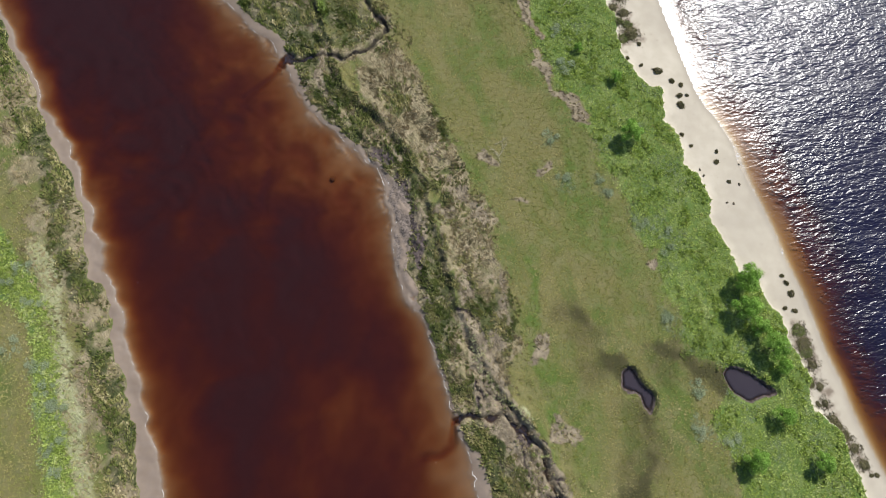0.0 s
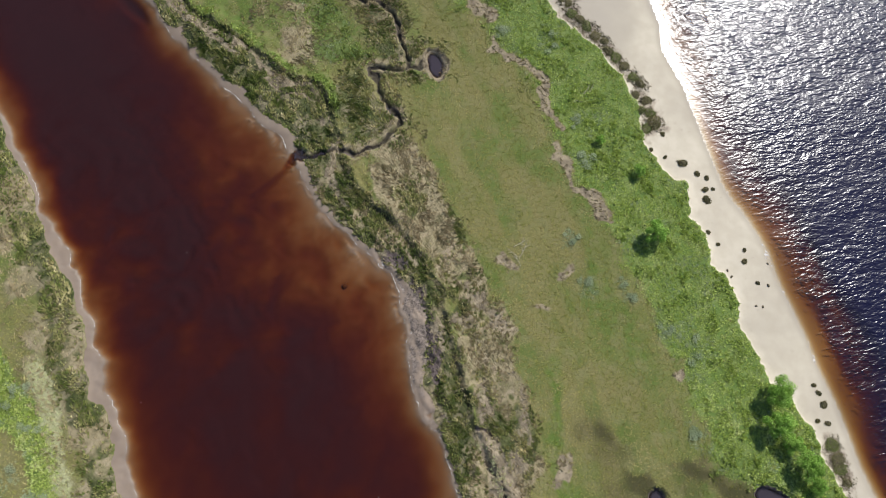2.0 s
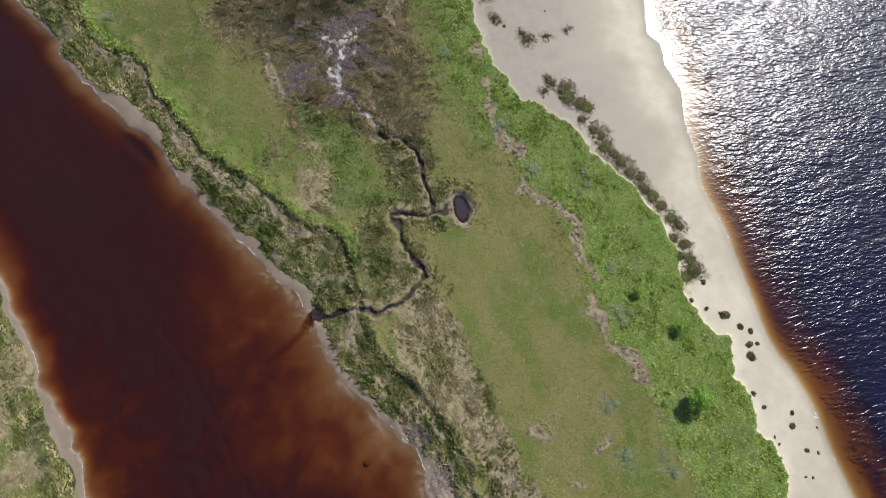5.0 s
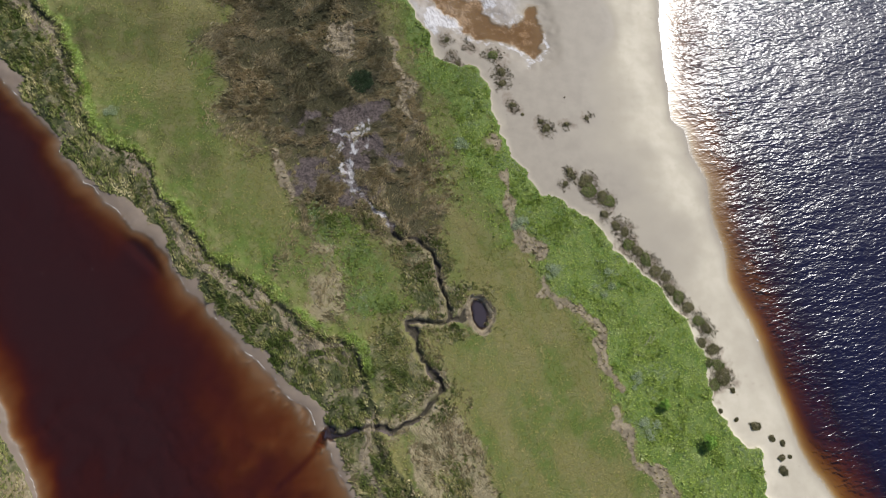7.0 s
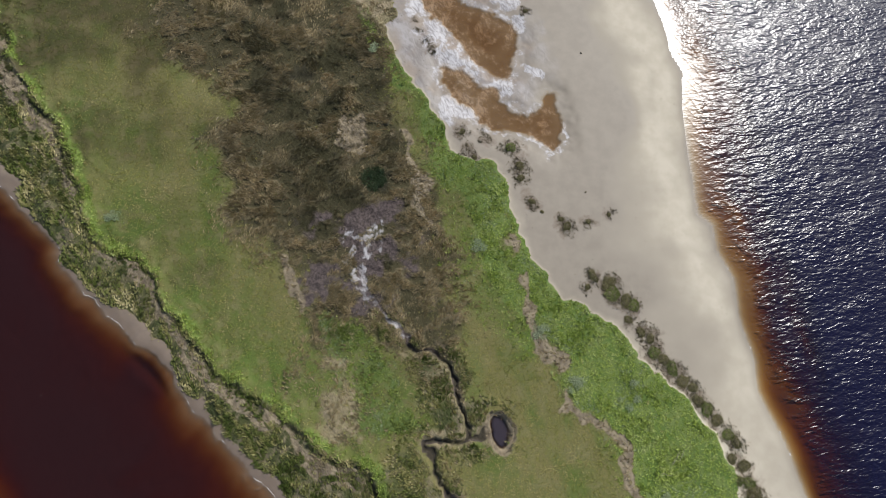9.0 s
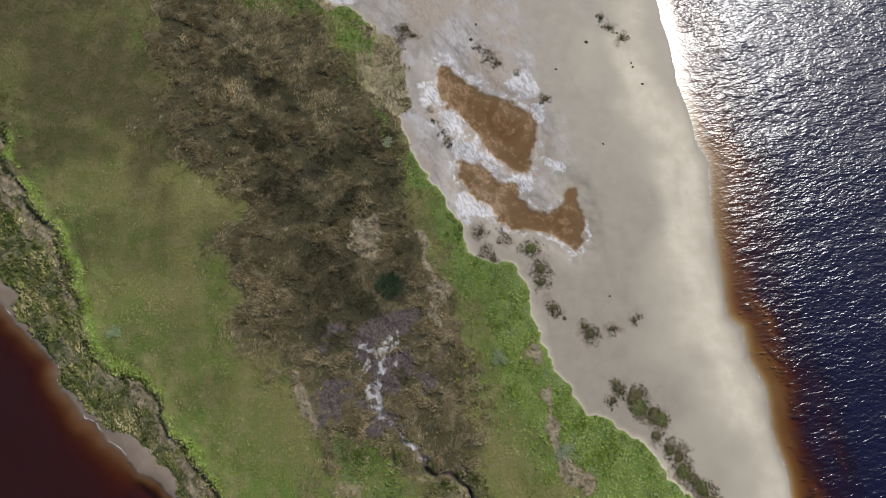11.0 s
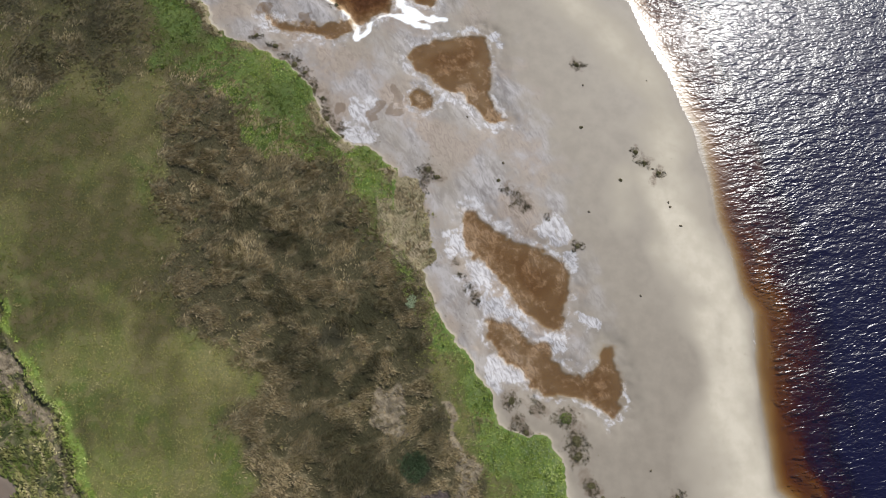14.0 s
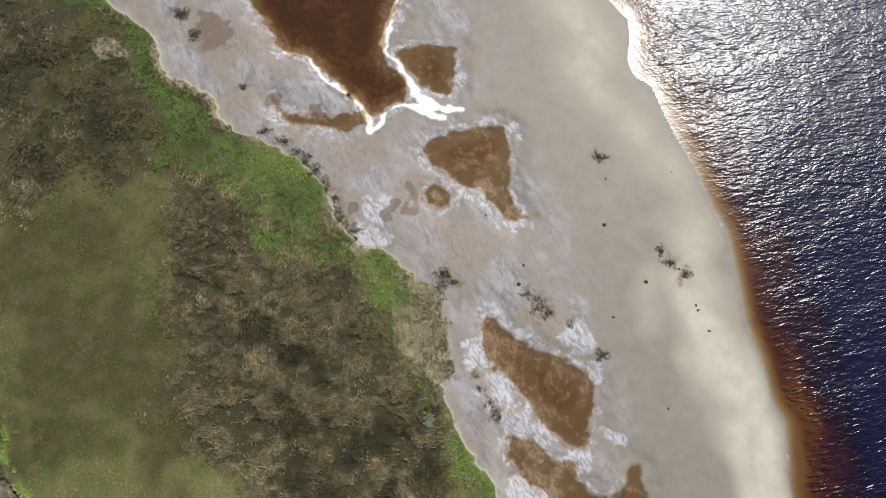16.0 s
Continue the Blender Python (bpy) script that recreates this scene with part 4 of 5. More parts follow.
    f["mud"] = np.maximum(smooth(blob(ux, uy, PURPLE_MUD), -2.2, 1.6) * (0.52 + 0.75 * fbm(gx, gy, 1.8, 4, 57)), smooth(slump, -0.2, 0.2) * (1 - smooth(crack, 0.05, 0.2)))
    f["mud"] = np.maximum(f["mud"], smooth(0.26 - f["creek"] + 0.35 * rough, -0.2, 0.15) * (east > 0))
    f["stain"] = (dune > 0.2) * (pool < 0.1) * smooth(spots(wx, wy, STAIN) + 0.35 * fbm(gx, gy, 1.6, 4, 54), -0.1, 0.5)
    f["mud"] = np.maximum(f["mud"], shingle * (0.62 + 0.75 * fbm(east * 2.0, gy * 0.8, 2.2, 5, 69)))
    f["mud"] = np.maximum(f["mud"], smooth(ponds, -0.35, 0.0))
    f["bare"] = smooth(bare + 0.25 * fbm(gx, gy, 1.2, 3, 66), 0.0, 0.5)
    f["bare"] = np.maximum(f["bare"], smooth(slump, -0.4, 0.3) * smooth(crack, 0.03, 0.2))
    smudge = smooth(spots(wx, wy, AROUND), -0.35, 0.6) * (dune > 0.2) * (sea < -1.5) * (pool < -0.2)
    f["stain"] = np.maximum(f["stain"], 0.52 * smudge)
    ledge = fbm(crest * 2.6, gy * 0.55 - gx * 0.4, 3.2, 3, 59)
    f["bare"] = np.maximum(f["bare"], smooth(ledge, 0.18, 0.5) * smooth(crest, -3.4, -2.4) * (1 - smooth(crest, -0.6, -0.2)) * (bank_e > 0.8) * (east > 0) * (gx < 30))
    worn = smooth(blob(wx, wy, DRY_SOUTH), -0.2, 0.8) * smooth(fbm(gx * 1.1 + gy * 0.3, gy * 0.7, 3.2, 4, 116), 0.12, 0.5) * (1 - smooth(gy, 26, 40))
    f["bare"] = np.maximum(f["bare"], 0.9 * worn)
    terrace = np.exp(-((crest + 1.25 + 0.5 * fbm(gx, gy, 3, 3, 103)) / 0.5) ** 2) * smooth(fbm(gx, gy, 7, 3, 104), -0.35, 0.1) * smooth(gy, 52, 60) * (east > 1.0) * (gx < 30)
    f["bare"] = np.maximum(f["bare"], 0.9 * terrace)
    f["bare"] = np.maximum(f["bare"], 0.5 * np.exp(-((creek - 0.85) / 0.35) ** 2) * smooth(fbm(gx, gy, 2.0, 3, 105), -0.5, 0.3) * (crest > 0))
    f["bare"] = np.maximum(f["bare"], smooth(blob(x, y, POND_CREEK), -1.3, -0.6) * 0.9)
    # dark marsh spots; the creek's shaded banks are painted dark too
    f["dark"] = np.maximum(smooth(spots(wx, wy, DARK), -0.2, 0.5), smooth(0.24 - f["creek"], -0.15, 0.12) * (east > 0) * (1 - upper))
    # crack below the crest, with the scarp's shadow painted along it
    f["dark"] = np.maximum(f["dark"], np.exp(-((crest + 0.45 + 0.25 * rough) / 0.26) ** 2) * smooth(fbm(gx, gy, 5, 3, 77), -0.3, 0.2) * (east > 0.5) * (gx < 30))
    f["belt"] = smooth(bank_e, -0.2, 0.3) * (1 - smooth(crest, -0.2, 0.8)) * (east > 0) * (gx < 30)
    f["belt"] = np.maximum(f["belt"], smooth(bank_w, -0.2, 0.3) * (1 - smooth(bank_w, 2.5, 4.5)) * (west > 0))
    patches = smooth(blob(wx, wy, DRY_SOUTH), -1.2, 0.6) * smooth(fbm(gx * 1.1 + gy * 0.3, gy * 0.7 - gx * 0.25, 4.5, 4, 133), -0.1, 0.3)
    f["belt"], f["dry"] = np.maximum(f["belt"], 0.9 * patches), f["dry"] * (1 - 0.85 * patches)
    f["belt"] = np.maximum(f["belt"], smooth(blob(wx, wy, TUSSOCK), -1.2, 0.8) * (0.75 + 0.5 * fbm(gx, gy, 2.5, 4, 80)) * (crest > -0.5))
    straw = 0.7 * smooth(fbm(gx, gy, 3.2, 4, 111), 0.0, 0.45) * (1 - smooth(gy, 44, 56)) * smooth(f["belt"], 0.1, 0.6) * (gx > -60)
    f["belt"], f["dry"] = f["belt"] * (1 - straw), np.maximum(f["dry"], straw)
    f["belt"] = f["belt"] * (1 - 0.85 * smooth(blob(x, y, POND_CREEK), -2.2, -1.2)) * (1 - 0.7 * np.exp(-(creek / 1.3) ** 2) * (crest > 0))
    f["green"] = np.exp(-((crest - 0.75) / 0.75) ** 2) * smooth(gy, 52, 62) * (east > 0) * (0.80 + 0.75 * fbm(gx, gy, 3.0, 4, 58)) * (1 - 0.35 * smooth(gy, 92, 115))
    f["green"] = np.maximum(f["green"], 0.95 * smooth(blob(wx, wy, LUSH_LEFT), -0.6, 1.0) * (0.8 + 0.5 * fbm(gx, gy, 3, 4, 70)))
    f["path"] = np.exp(-(away(x, y, PATH_WEST) / 1.3) ** 2)
    f["silt"] = np.where((river > -6) & (gx < 30) & (east < 12), 1.0, 0.0)
    # uneven white strip along the edges of the northern pools
    thick = 0.38 + 0.34 * fbm(gx, gy, 1.8, 4, 55)
    thick = thick + 0.9 * np.exp(-(np.hypot(gx - -14.4, gy - 163.7) / 1.5) ** 2)
    f["white_strip"] = np.maximum(smooth(thick - away(x, y, rounded(WHITE_STRIP)), -0.12, 0.12), smooth(thick * 0.8 - away(x, y, rounded(WHITE_ARM)), -0.12, 0.12))
    f["dull"] = np.clip(0.28 * smooth(gy, 58, 100) + 0.55 * smooth(gy - 0.35 * gx, 155, 185) + 1.0 * fbm(gx, gy, 6.5, 5, 56) * smooth(gy, 80, 120), 0, 1)
    f["dull"] = np.maximum(f["dull"], 0.55 * smooth(spots(ux, uy * 0.6 + gy * 0.4, DAMP) + 0.35 * fbm(gx * 1.3, gy * 0.6, 3, 4, 115), -0.6, 0.7))
    f["dull"] = np.clip(np.maximum(f["dull"], rushes) + 0.6 * smooth(-gx, 34, 56) * smooth(gy, 100, 130), 0, 1)
    swath = np.full(shp, 9.0)
    for line in DAMP_LINES:
        swath = np.minimum(swath, away(wx, wy, line))
    f["damp"] = smooth(2.1 - swath + 1.2 * fbm(gx, gy, 3.5, 4, 117), 0.0, 2.0)
    f["dull"] = np.maximum(f["dull"], f["damp"])
    f["lane"] = np.maximum(smooth(1.7 - away(ux, uy, LANE) + 0.8 * fbm(gx, gy, 3, 4, 118), 0.0, 1.5), 0.9 * smooth(crest, 0.3, 1.2) * (1 - smooth(crest, 5.0, 13.0)) * smooth(gy - 0.2 * gx, 62, 74) * (1 - smooth(gy, 120, 140)) * (gx < 0) * (0.75 + 0.6 * fbm(gx, gy, 7, 4, 119)))
    f["lane"] = np.maximum(f["lane"], 0.8 * smooth(lush_w, -1, 1.5) * (dune < 0) * smooth(gy, 70, 78) * (0.8 + 0.5 * fbm(gx, gy, 4, 4, 132)))
    f["lane"] = np.clip(np.maximum(f["lane"], smooth(fbm(gx * 1.2, gy * 0.55, 8, 4, 120), 0.0, 0.55) * (1 - smooth(gy, 70, 90)) * 0.5) * (1 - f["damp"]), 0, 1)
    f["green"] = np.maximum(f["green"], 1.1 * smooth(0.8 - away(wx, wy, LIME), -0.3, 0.6))
    f["path"] = np.maximum(f["path"], np.exp(-(away(wx, wy, PALE_CREST) / 0.7) ** 2))
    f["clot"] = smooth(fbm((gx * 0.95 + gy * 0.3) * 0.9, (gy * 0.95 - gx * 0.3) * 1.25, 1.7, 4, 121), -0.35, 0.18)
    h = h + f["reed"] * (0.22 * f["clot"] - 0.05) * f["land"]
    h = h + f["lush"] * 0.05 * fbm(gx, gy, 1.5, 3, 122) * f["land"]
    deep = np.maximum(blob(ux, uy, DEEP_REED), 0.8 - away(wx, wy, rounded(DEEP_LINE)))
    f["dull"] = np.maximum(f["dull"], np.clip(0.62 * f["lush"] * smooth(gy, 86, 108) * (0.7 + 0.9 * fbm(gx, gy, 3.5, 4, 134)), 0, 1))
    blots = smooth(spots(wx + 0.6 * fbm(gx, gy, 1.2, 3, 89), wy, DEEP_BLOTS) + 0.55 * fbm(gx, gy, 2.2, 4, 90), -0.15, 0.45)
    blots = np.maximum(blots, 0.62 * smooth(blob(ux, uy, MARSH_NORTH), -2, 4))
    f["deep"] = np.clip(np.maximum(0.5 * smooth(deep, -1.5, 1.0), blots) + 0.35 * fbm(gx, gy, 3.5, 4, 88) * f["reed"], 0, 1)
    f["edge"] = ((creek < 1.3) | (gully < 1.5) | (ponds > -1.2) | ((pool > -1.6) & (pool < 0.8)) | (np.abs(dune) < 0.9) | (np.abs(bank_e) < 0.8)
                 | ((bank_e > -1.5) & (crest < 0.9) & (east > -0.5) & (gx < 30)) | (np.abs(bank_w) < 0.7) | (np.abs(east) < 0.6) | (np.abs(west) < 0.6)
                 | (slump > -0.6) | (white > -1.5) | (f["white_strip"] > 0.01) | (bare > -0.5))
    return h, f


# ---- ground ----
def lines(lo, hi, step, far):
    """Grid lines: an even number of even cells between lo and hi, ever wider beyond."""
    mid = list(lo + step * np.arange(2 * round((hi - lo) / step / 2) + 1))
    out, s = [], step
    v = mid[-1]
    while v < far or len(out) % 2:
        s *= 1.35
        v += s
        out.append(v)
    back, s, v = [], step, mid[0]
    while v > -far or len(back) % 2:
        s *= 1.35
        v -= s
        back.append(v)
    return np.array(back[::-1] + mid + out)


def sheet(name, gx, gy, gz, keep, fine, attributes, material):
    """A mesh of the cells of a grid whose corners are kept. Cells are joined two by two each way where fine is not set."""
    nr, nc = gx.shape
    index = np.arange(nr * nc).reshape(nr, nc)
    gz = gz.copy()

    def block(a, op):
        out = a[0:-1:2, 0:-1:2]
        for dr, dc in ((0, 1), (0, 2), (1, 0), (1, 1), (1, 2), (2, 0), (2, 1), (2, 2)):
            out = op(out, a[dr:nr - 2 + dr:2, dc:nc - 2 + dc:2])
        return out
    kept, split = block(keep, np.logical_or), block(fine, np.logical_or)
    split &= kept
    across = np.zeros((nr // 2, nc // 2 + 1), bool)
    across[:, 1:-1] = split[:, 1:] != split[:, :-1]
    gz[1::2, 0::2] = np.where(across, (gz[0:-2:2, 0::2] + gz[2::2, 0::2]) / 2, gz[1::2, 0::2])
    along = np.zeros((nr // 2 + 1, nc // 2), bool)
    along[1:-1] = split[1:] != split[:-1]
    gz[0::2, 1::2] = np.where(along, (gz[0::2, 0:-2:2] + gz[0::2, 2::2]) / 2, gz[0::2, 1::2])
    whole = kept & ~split
    parts = [np.stack([index[r:nr - 2 + r:2, c:nc - 2 + c:2][whole] for r, c in ((0, 0), (0, 2), (2, 2), (2, 0))], 1)]
    for r0, c0 in ((0, 0), (0, 1), (1, 0), (1, 1)):
        parts.append(np.stack([index[r0 + r:nr - 2 + r0 + r:2, c0 + c:nc - 2 + c0 + c:2][split] for r, c in ((0, 0), (0, 1), (1, 1), (1, 0))], 1))
    quads = np.concatenate(parts)
    used = np.unique(quads)
    back = np.full(nr * nc, -1)
    back[used] = np.arange(len(used))
    quads = back[quads]
    me = bpy.data.meshes.new(name)
    me.vertices.add(len(used))
    me.vertices.foreach_set("co", np.stack([gx.ravel()[used], gy.ravel()[used], gz.ravel()[used]], 1).astype(np.float32).ravel())
    me.loops.add(quads.size)
    me.loops.foreach_set("vertex_index", quads.ravel().astype(np.int32))
    me.polygons.add(len(quads))
    me.polygons.foreach_set("loop_start", np.arange(0, quads.size, 4, dtype=np.int32))
    me.update(calc_edges=True)
    me.shade_smooth()
    for key, value in attributes.items():
        if isinstance(value, tuple):
            a = me.attributes.new(key, "FLOAT_COLOR", "POINT")
            a.data.foreach_set("color", np.stack([v.ravel()[used] for v in value] + [np.ones(len(used))], 1).astype(np.float32).ravel())
        else:
            a = me.attributes.new(key, "FLOAT", "POINT")
            a.data.foreach_set("value", value.ravel()[used].astype(np.float32))
    me.materials.append(material)
    return new(name, me)


STEP = 0.18
XS, YS = lines(-79, 68, STEP, 2400), lines(-15, 192, STEP, 2400)
GX, GY = np.meshgrid(XS, YS)
GZ, COVER = plan(GX, GY)
BOUNDS = (GX > -80) & (GX < 69) & (GY > -16) & (GY < 193) & (GX > -62 - 0.12 * GY) & (GX < 66 - 0.28 * GY)
FINE = COVER["edge"] & BOUNDS
ground = sheet("ground", GX, GY, GZ, np.ones(GX.shape, bool), FINE, {
    "cover_a": (COVER["lush"], COVER["reed"], COVER["dry"]),
    "cover_b": (COVER["sand"], COVER["wet"], COVER["salt_sheen"]),
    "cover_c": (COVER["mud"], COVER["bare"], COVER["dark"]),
    "cover_d": (COVER["belt"], COVER["path"], COVER["green"]),
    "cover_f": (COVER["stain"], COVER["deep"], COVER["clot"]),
    "cover_g": (COVER["lane"], COVER["flats"], COVER["damp"]),
    "cover_e": (COVER["silt"], COVER["white_strip"], COVER["dull"])}, GROUND)
tagged(ground, "grassy spit of sand, mud and marsh between river and sea", "ground", kind="structure")

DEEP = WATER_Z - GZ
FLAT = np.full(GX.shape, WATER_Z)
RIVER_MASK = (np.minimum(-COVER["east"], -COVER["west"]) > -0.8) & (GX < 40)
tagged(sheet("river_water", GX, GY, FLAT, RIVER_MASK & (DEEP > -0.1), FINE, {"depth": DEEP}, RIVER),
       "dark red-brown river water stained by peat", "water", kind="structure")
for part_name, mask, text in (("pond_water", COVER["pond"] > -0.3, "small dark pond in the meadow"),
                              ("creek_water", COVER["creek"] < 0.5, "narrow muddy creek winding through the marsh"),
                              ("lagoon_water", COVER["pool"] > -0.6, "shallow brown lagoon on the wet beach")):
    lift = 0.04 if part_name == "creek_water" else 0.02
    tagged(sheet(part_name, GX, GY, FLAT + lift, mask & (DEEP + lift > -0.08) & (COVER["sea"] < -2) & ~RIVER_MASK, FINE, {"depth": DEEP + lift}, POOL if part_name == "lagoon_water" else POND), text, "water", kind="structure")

SX, SY = np.meshgrid(lines(10, 90, 0.5, 2400), lines(-15, 192, 0.5, 2400))
OFF = side(SX, SY, SHORE, -0.42, -0.35)
SWELL = fbm(SX * 0.42 + SY * 0.1, SY * 1.1 - SX * 0.25, 3.0, 2, 71) * 0.05 * smooth(OFF, 0.8, 6)
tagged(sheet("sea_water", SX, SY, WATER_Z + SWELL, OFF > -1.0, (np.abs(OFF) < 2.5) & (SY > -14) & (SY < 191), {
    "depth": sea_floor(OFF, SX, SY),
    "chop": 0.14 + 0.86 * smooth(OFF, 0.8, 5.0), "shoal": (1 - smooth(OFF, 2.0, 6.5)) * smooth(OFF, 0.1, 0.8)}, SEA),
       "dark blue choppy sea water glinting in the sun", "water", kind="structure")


# ---- growth ----
RNG = np.random.default_rng(7)


def near(field, px, py):
    """The field's value at scattered places, from the ground's own grid."""
    return field[np.clip(np.searchsorted(YS, py), 0, len(YS) - 1), np.clip(np.searchsorted(XS, px), 0, len(XS) - 1)]


def scatter(per_metre, chance, x0=-79.0, x1=68.0, y0=-15.0, y1=192.0):
    """Random places on the land, kept with the chance that the field gives."""
    n = int(per_metre * (x1 - x0) * (y1 - y0))
    px, py = RNG.uniform(x0, x1, n), RNG.uniform(y0, y1, n)
    keep = RNG.random(n) < near(chance, px, py)
    return px[keep], py[keep]


def tufts(name, px, py, blades, length, rise, width, material, label, flow=None, spread=math.pi, base=0.0):
    """One mesh of many tufts: each a fan of pointed blades that share their foot. flow: the direction in which they are combed."""
    n = len(px)
    pz = near(GZ, px, py) + base
    size = RNG.uniform(0.55, 1.25, n)
    turn = RNG.uniform(0, 2 * math.pi, n) if flow is None else flow
    verts = np.empty((n, 1 + 2 * blades, 3))
    verts[:, 0] = np.stack([px, py, pz - 0.03], 1)
    for b in range(blades):
        a = turn + (b / blades * 2 - 1) * spread + RNG.normal(0, 0.35, n)
        ln = length * size * RNG.uniform(0.6, 1.2, n)
        up = rise * size * RNG.uniform(0.4, 1.2, n)
        w = width * size * RNG.choice((-1.0, 1.0), n)
        side_x, side_y = -np.sin(a) * w, np.cos(a) * w
        mx, my = px + np.cos(a) * ln * 0.45, py + np.sin(a) * ln * 0.45
        verts[:, 1 + 2 * b] = np.stack([mx + side_x, my + side_y, pz + up], 1)
        verts[:, 2 + 2 * b] = np.stack([px + np.cos(a) * ln - side_x * 0.3, py + np.sin(a) * ln - side_y * 0.3, pz + up * RNG.uniform(0.5, 1.1, n)], 1)
    first = np.arange(n) * (1 + 2 * blades)
    tri = np.stack([np.stack([first, first + 1 + 2 * b, first + 2 + 2 * b], 1) for b in range(blades)], 1).reshape(-1, 3)
    me = bpy.data.meshes.new(name)
    me.vertices.add(verts.shape[0] * verts.shape[1])
    me.vertices.foreach_set("co", verts.astype(np.float32).ravel())
    me.loops.add(tri.size)
    me.loops.foreach_set("vertex_index", tri.astype(np.int32).ravel())
    me.polygons.add(len(tri))
    me.polygons.foreach_set("loop_start", np.arange(0, tri.size, 3, dtype=np.int32))
    me.update(calc_edges=True)
    me.materials.append(material)
    return tagged(new(name, me), label, "grass", kind="stuff")


def leaf_material(name, colors, dull_to=None, patch=0.35, own=0.45, grain=(1, 1, 1)):
    """Thin leaves: each tuft takes its own tone between the colours, drifting over some metres."""
    m = Nodes(name)
    tone = m.math("ADD", m.math("MULTIPLY", m.pos.outputs["Random Per Island"], own), m.math("MULTIPLY", m.math("SUBTRACT", m.math("ADD", m.math("MULTIPLY", m.noise(patch, 4, 0.6, grain, 2.2, 0.6), 0.62), m.math("MULTIPLY", m.noise(patch * 0.22, 3, 0.6), 0.38)), 0.37), 3.9 * (1 - own)))
    r = m.tree.nodes.new("ShaderNodeValToRGB")
    while len(r.color_ramp.elements) < len(colors):
        r.color_ramp.elements.new(0.5)
    for i, c in enumerate(colors):
        r.color_ramp.elements[i].position = i / (len(colors) - 1)
        r.color_ramp.elements[i].color = (*c, 1)
    m.put(r.inputs[0], tone)
    col = r.outputs[0]
    if dull_to:
        col = m.mix(m.math("MULTIPLY", m.attr("dull").outputs["Fac"], 0.7), col, dull_to)
    soft = m.tree.nodes.new("ShaderNodeMixShader")
    soft.inputs[0].default_value = 0.3
    m.put(soft.inputs[1], m.shade(col, 0.7, None, 0.25))
    m.put(soft.inputs[2], m.node("BsdfTranslucent", Color=col))
    return m.done(soft.outputs[0])


def dulled(ob, field="dull"):
    """Writes how far the growth is toned towards its dull colour at each point of a mesh."""
    me = ob.data
    co = np.empty(len(me.vertices) * 3, np.float32)
    me.vertices.foreach_get("co", co)
    a = me.attributes.new("dull", "FLOAT", "POINT")
    a.data.foreach_set("value", near(COVER[field], co[0::3], co[1::3]).astype(np.float32))
    return ob


MEADOW_LEAF = leaf_material("meadow_grass_blades", [(0.170, 0.196, 0.040), (0.282, 0.284, 0.074), (0.410, 0.355, 0.142), (0.570, 0.482, 0.250)], (0.095, 0.087, 0.024), 0.22, 0.42)
GREEN_LEAF = leaf_material("green_meadow_blades", [(0.132, 0.178, 0.030), (0.225, 0.270, 0.052), (0.330, 0.345, 0.105)], (0.080, 0.085, 0.022), 0.4, 0.5)
LUSH_LEAF = leaf_material("lush_herb_leaves", [(0.195, 0.270, 0.044), (0.318, 0.402, 0.078), (0.458, 0.525, 0.150), (0.630, 0.660, 0.330)], (0.092, 0.118, 0.028), 0.75, 0.45)
REED_LEAF = leaf_material("dead_reed_stalks", [(0.165, 0.138, 0.056), (0.335, 0.268, 0.142), (0.530, 0.432, 0.262), (0.670, 0.565, 0.370)], (0.040, 0.041, 0.013), 0.9, 0.35)
DRY_LEAF = leaf_material("bleached_grass_stalks", [(0.110, 0.098, 0.038), (0.300, 0.242, 0.134), (0.430, 0.348, 0.212), (0.560, 0.470, 0.310)], None, 1.1, 0.25, (0.5, 1.4, 1))
BELT_LEAF = leaf_material("bank_tussock_blades", [(0.050, 0.076, 0.014), (0.150, 0.190, 0.042), (0.390, 0.360, 0.150), (0.760, 0.660, 0.410)], (0.115, 0.120, 0.040), 0.7, 0.20, (0.5, 1.5, 1))
CREST_LEAF = leaf_material("fresh_bank_grass", [(0.170, 0.240, 0.040), (0.285, 0.370, 0.070), (0.430, 0.490, 0.140), (0.600, 0.620, 0.310)])
SILVER_LEAF = leaf_material("silver_grey_leaves", [(0.185, 0.235, 0.120), (0.295, 0.345, 0.200), (0.420, 0.460, 0.305)])

SOLID = (1 - COVER["sand"]) * (1 - smooth(COVER["mud"], 0.3, 0.7)) * (1 - 0.85 * smooth(COVER["bare"], 0.35, 0.75)) * (1 - 0.9 * smooth(COVER["salt_sheen"], 0.3, 0.6)) * (COVER["creek"] > 0.55) * (COVER["pond"] < -0.25) * (1 - 0.75 * smooth(COVER["dark"], 0.5, 0.9))
CLOTTED = 0.12 + 0.88 * smooth(fbm(GX * 0.9 + GY * 0.4, GY * 0.7 - GX * 0.3, 1.5, 3, 110), -0.45, 0.15)
OTHER = np.clip(COVER["lush"] + COVER["reed"] + COVER["dry"] + COVER["belt"], 0, 1)

px, py = scatter(19.0, SOLID * (1 - OTHER) * 0.85 * (1 - 0.55 * COVER["damp"]) * (1 - 0.7 * COVER["lane"]))
dulled(tufts("meadow_grass", px, py, 4, 0.20, 0.06, 0.045, MEADOW_LEAF, "short olive-green meadow grass with straw-coloured tufts"))
px, py = scatter(17.0, SOLID * (1 - OTHER) * COVER["lane"] * 0.8)
dulled(tufts("green_meadow_grass", px, py, 4, 0.20, 0.06, 0.045, GREEN_LEAF, "fresh green grass in damp lanes of the meadow"))
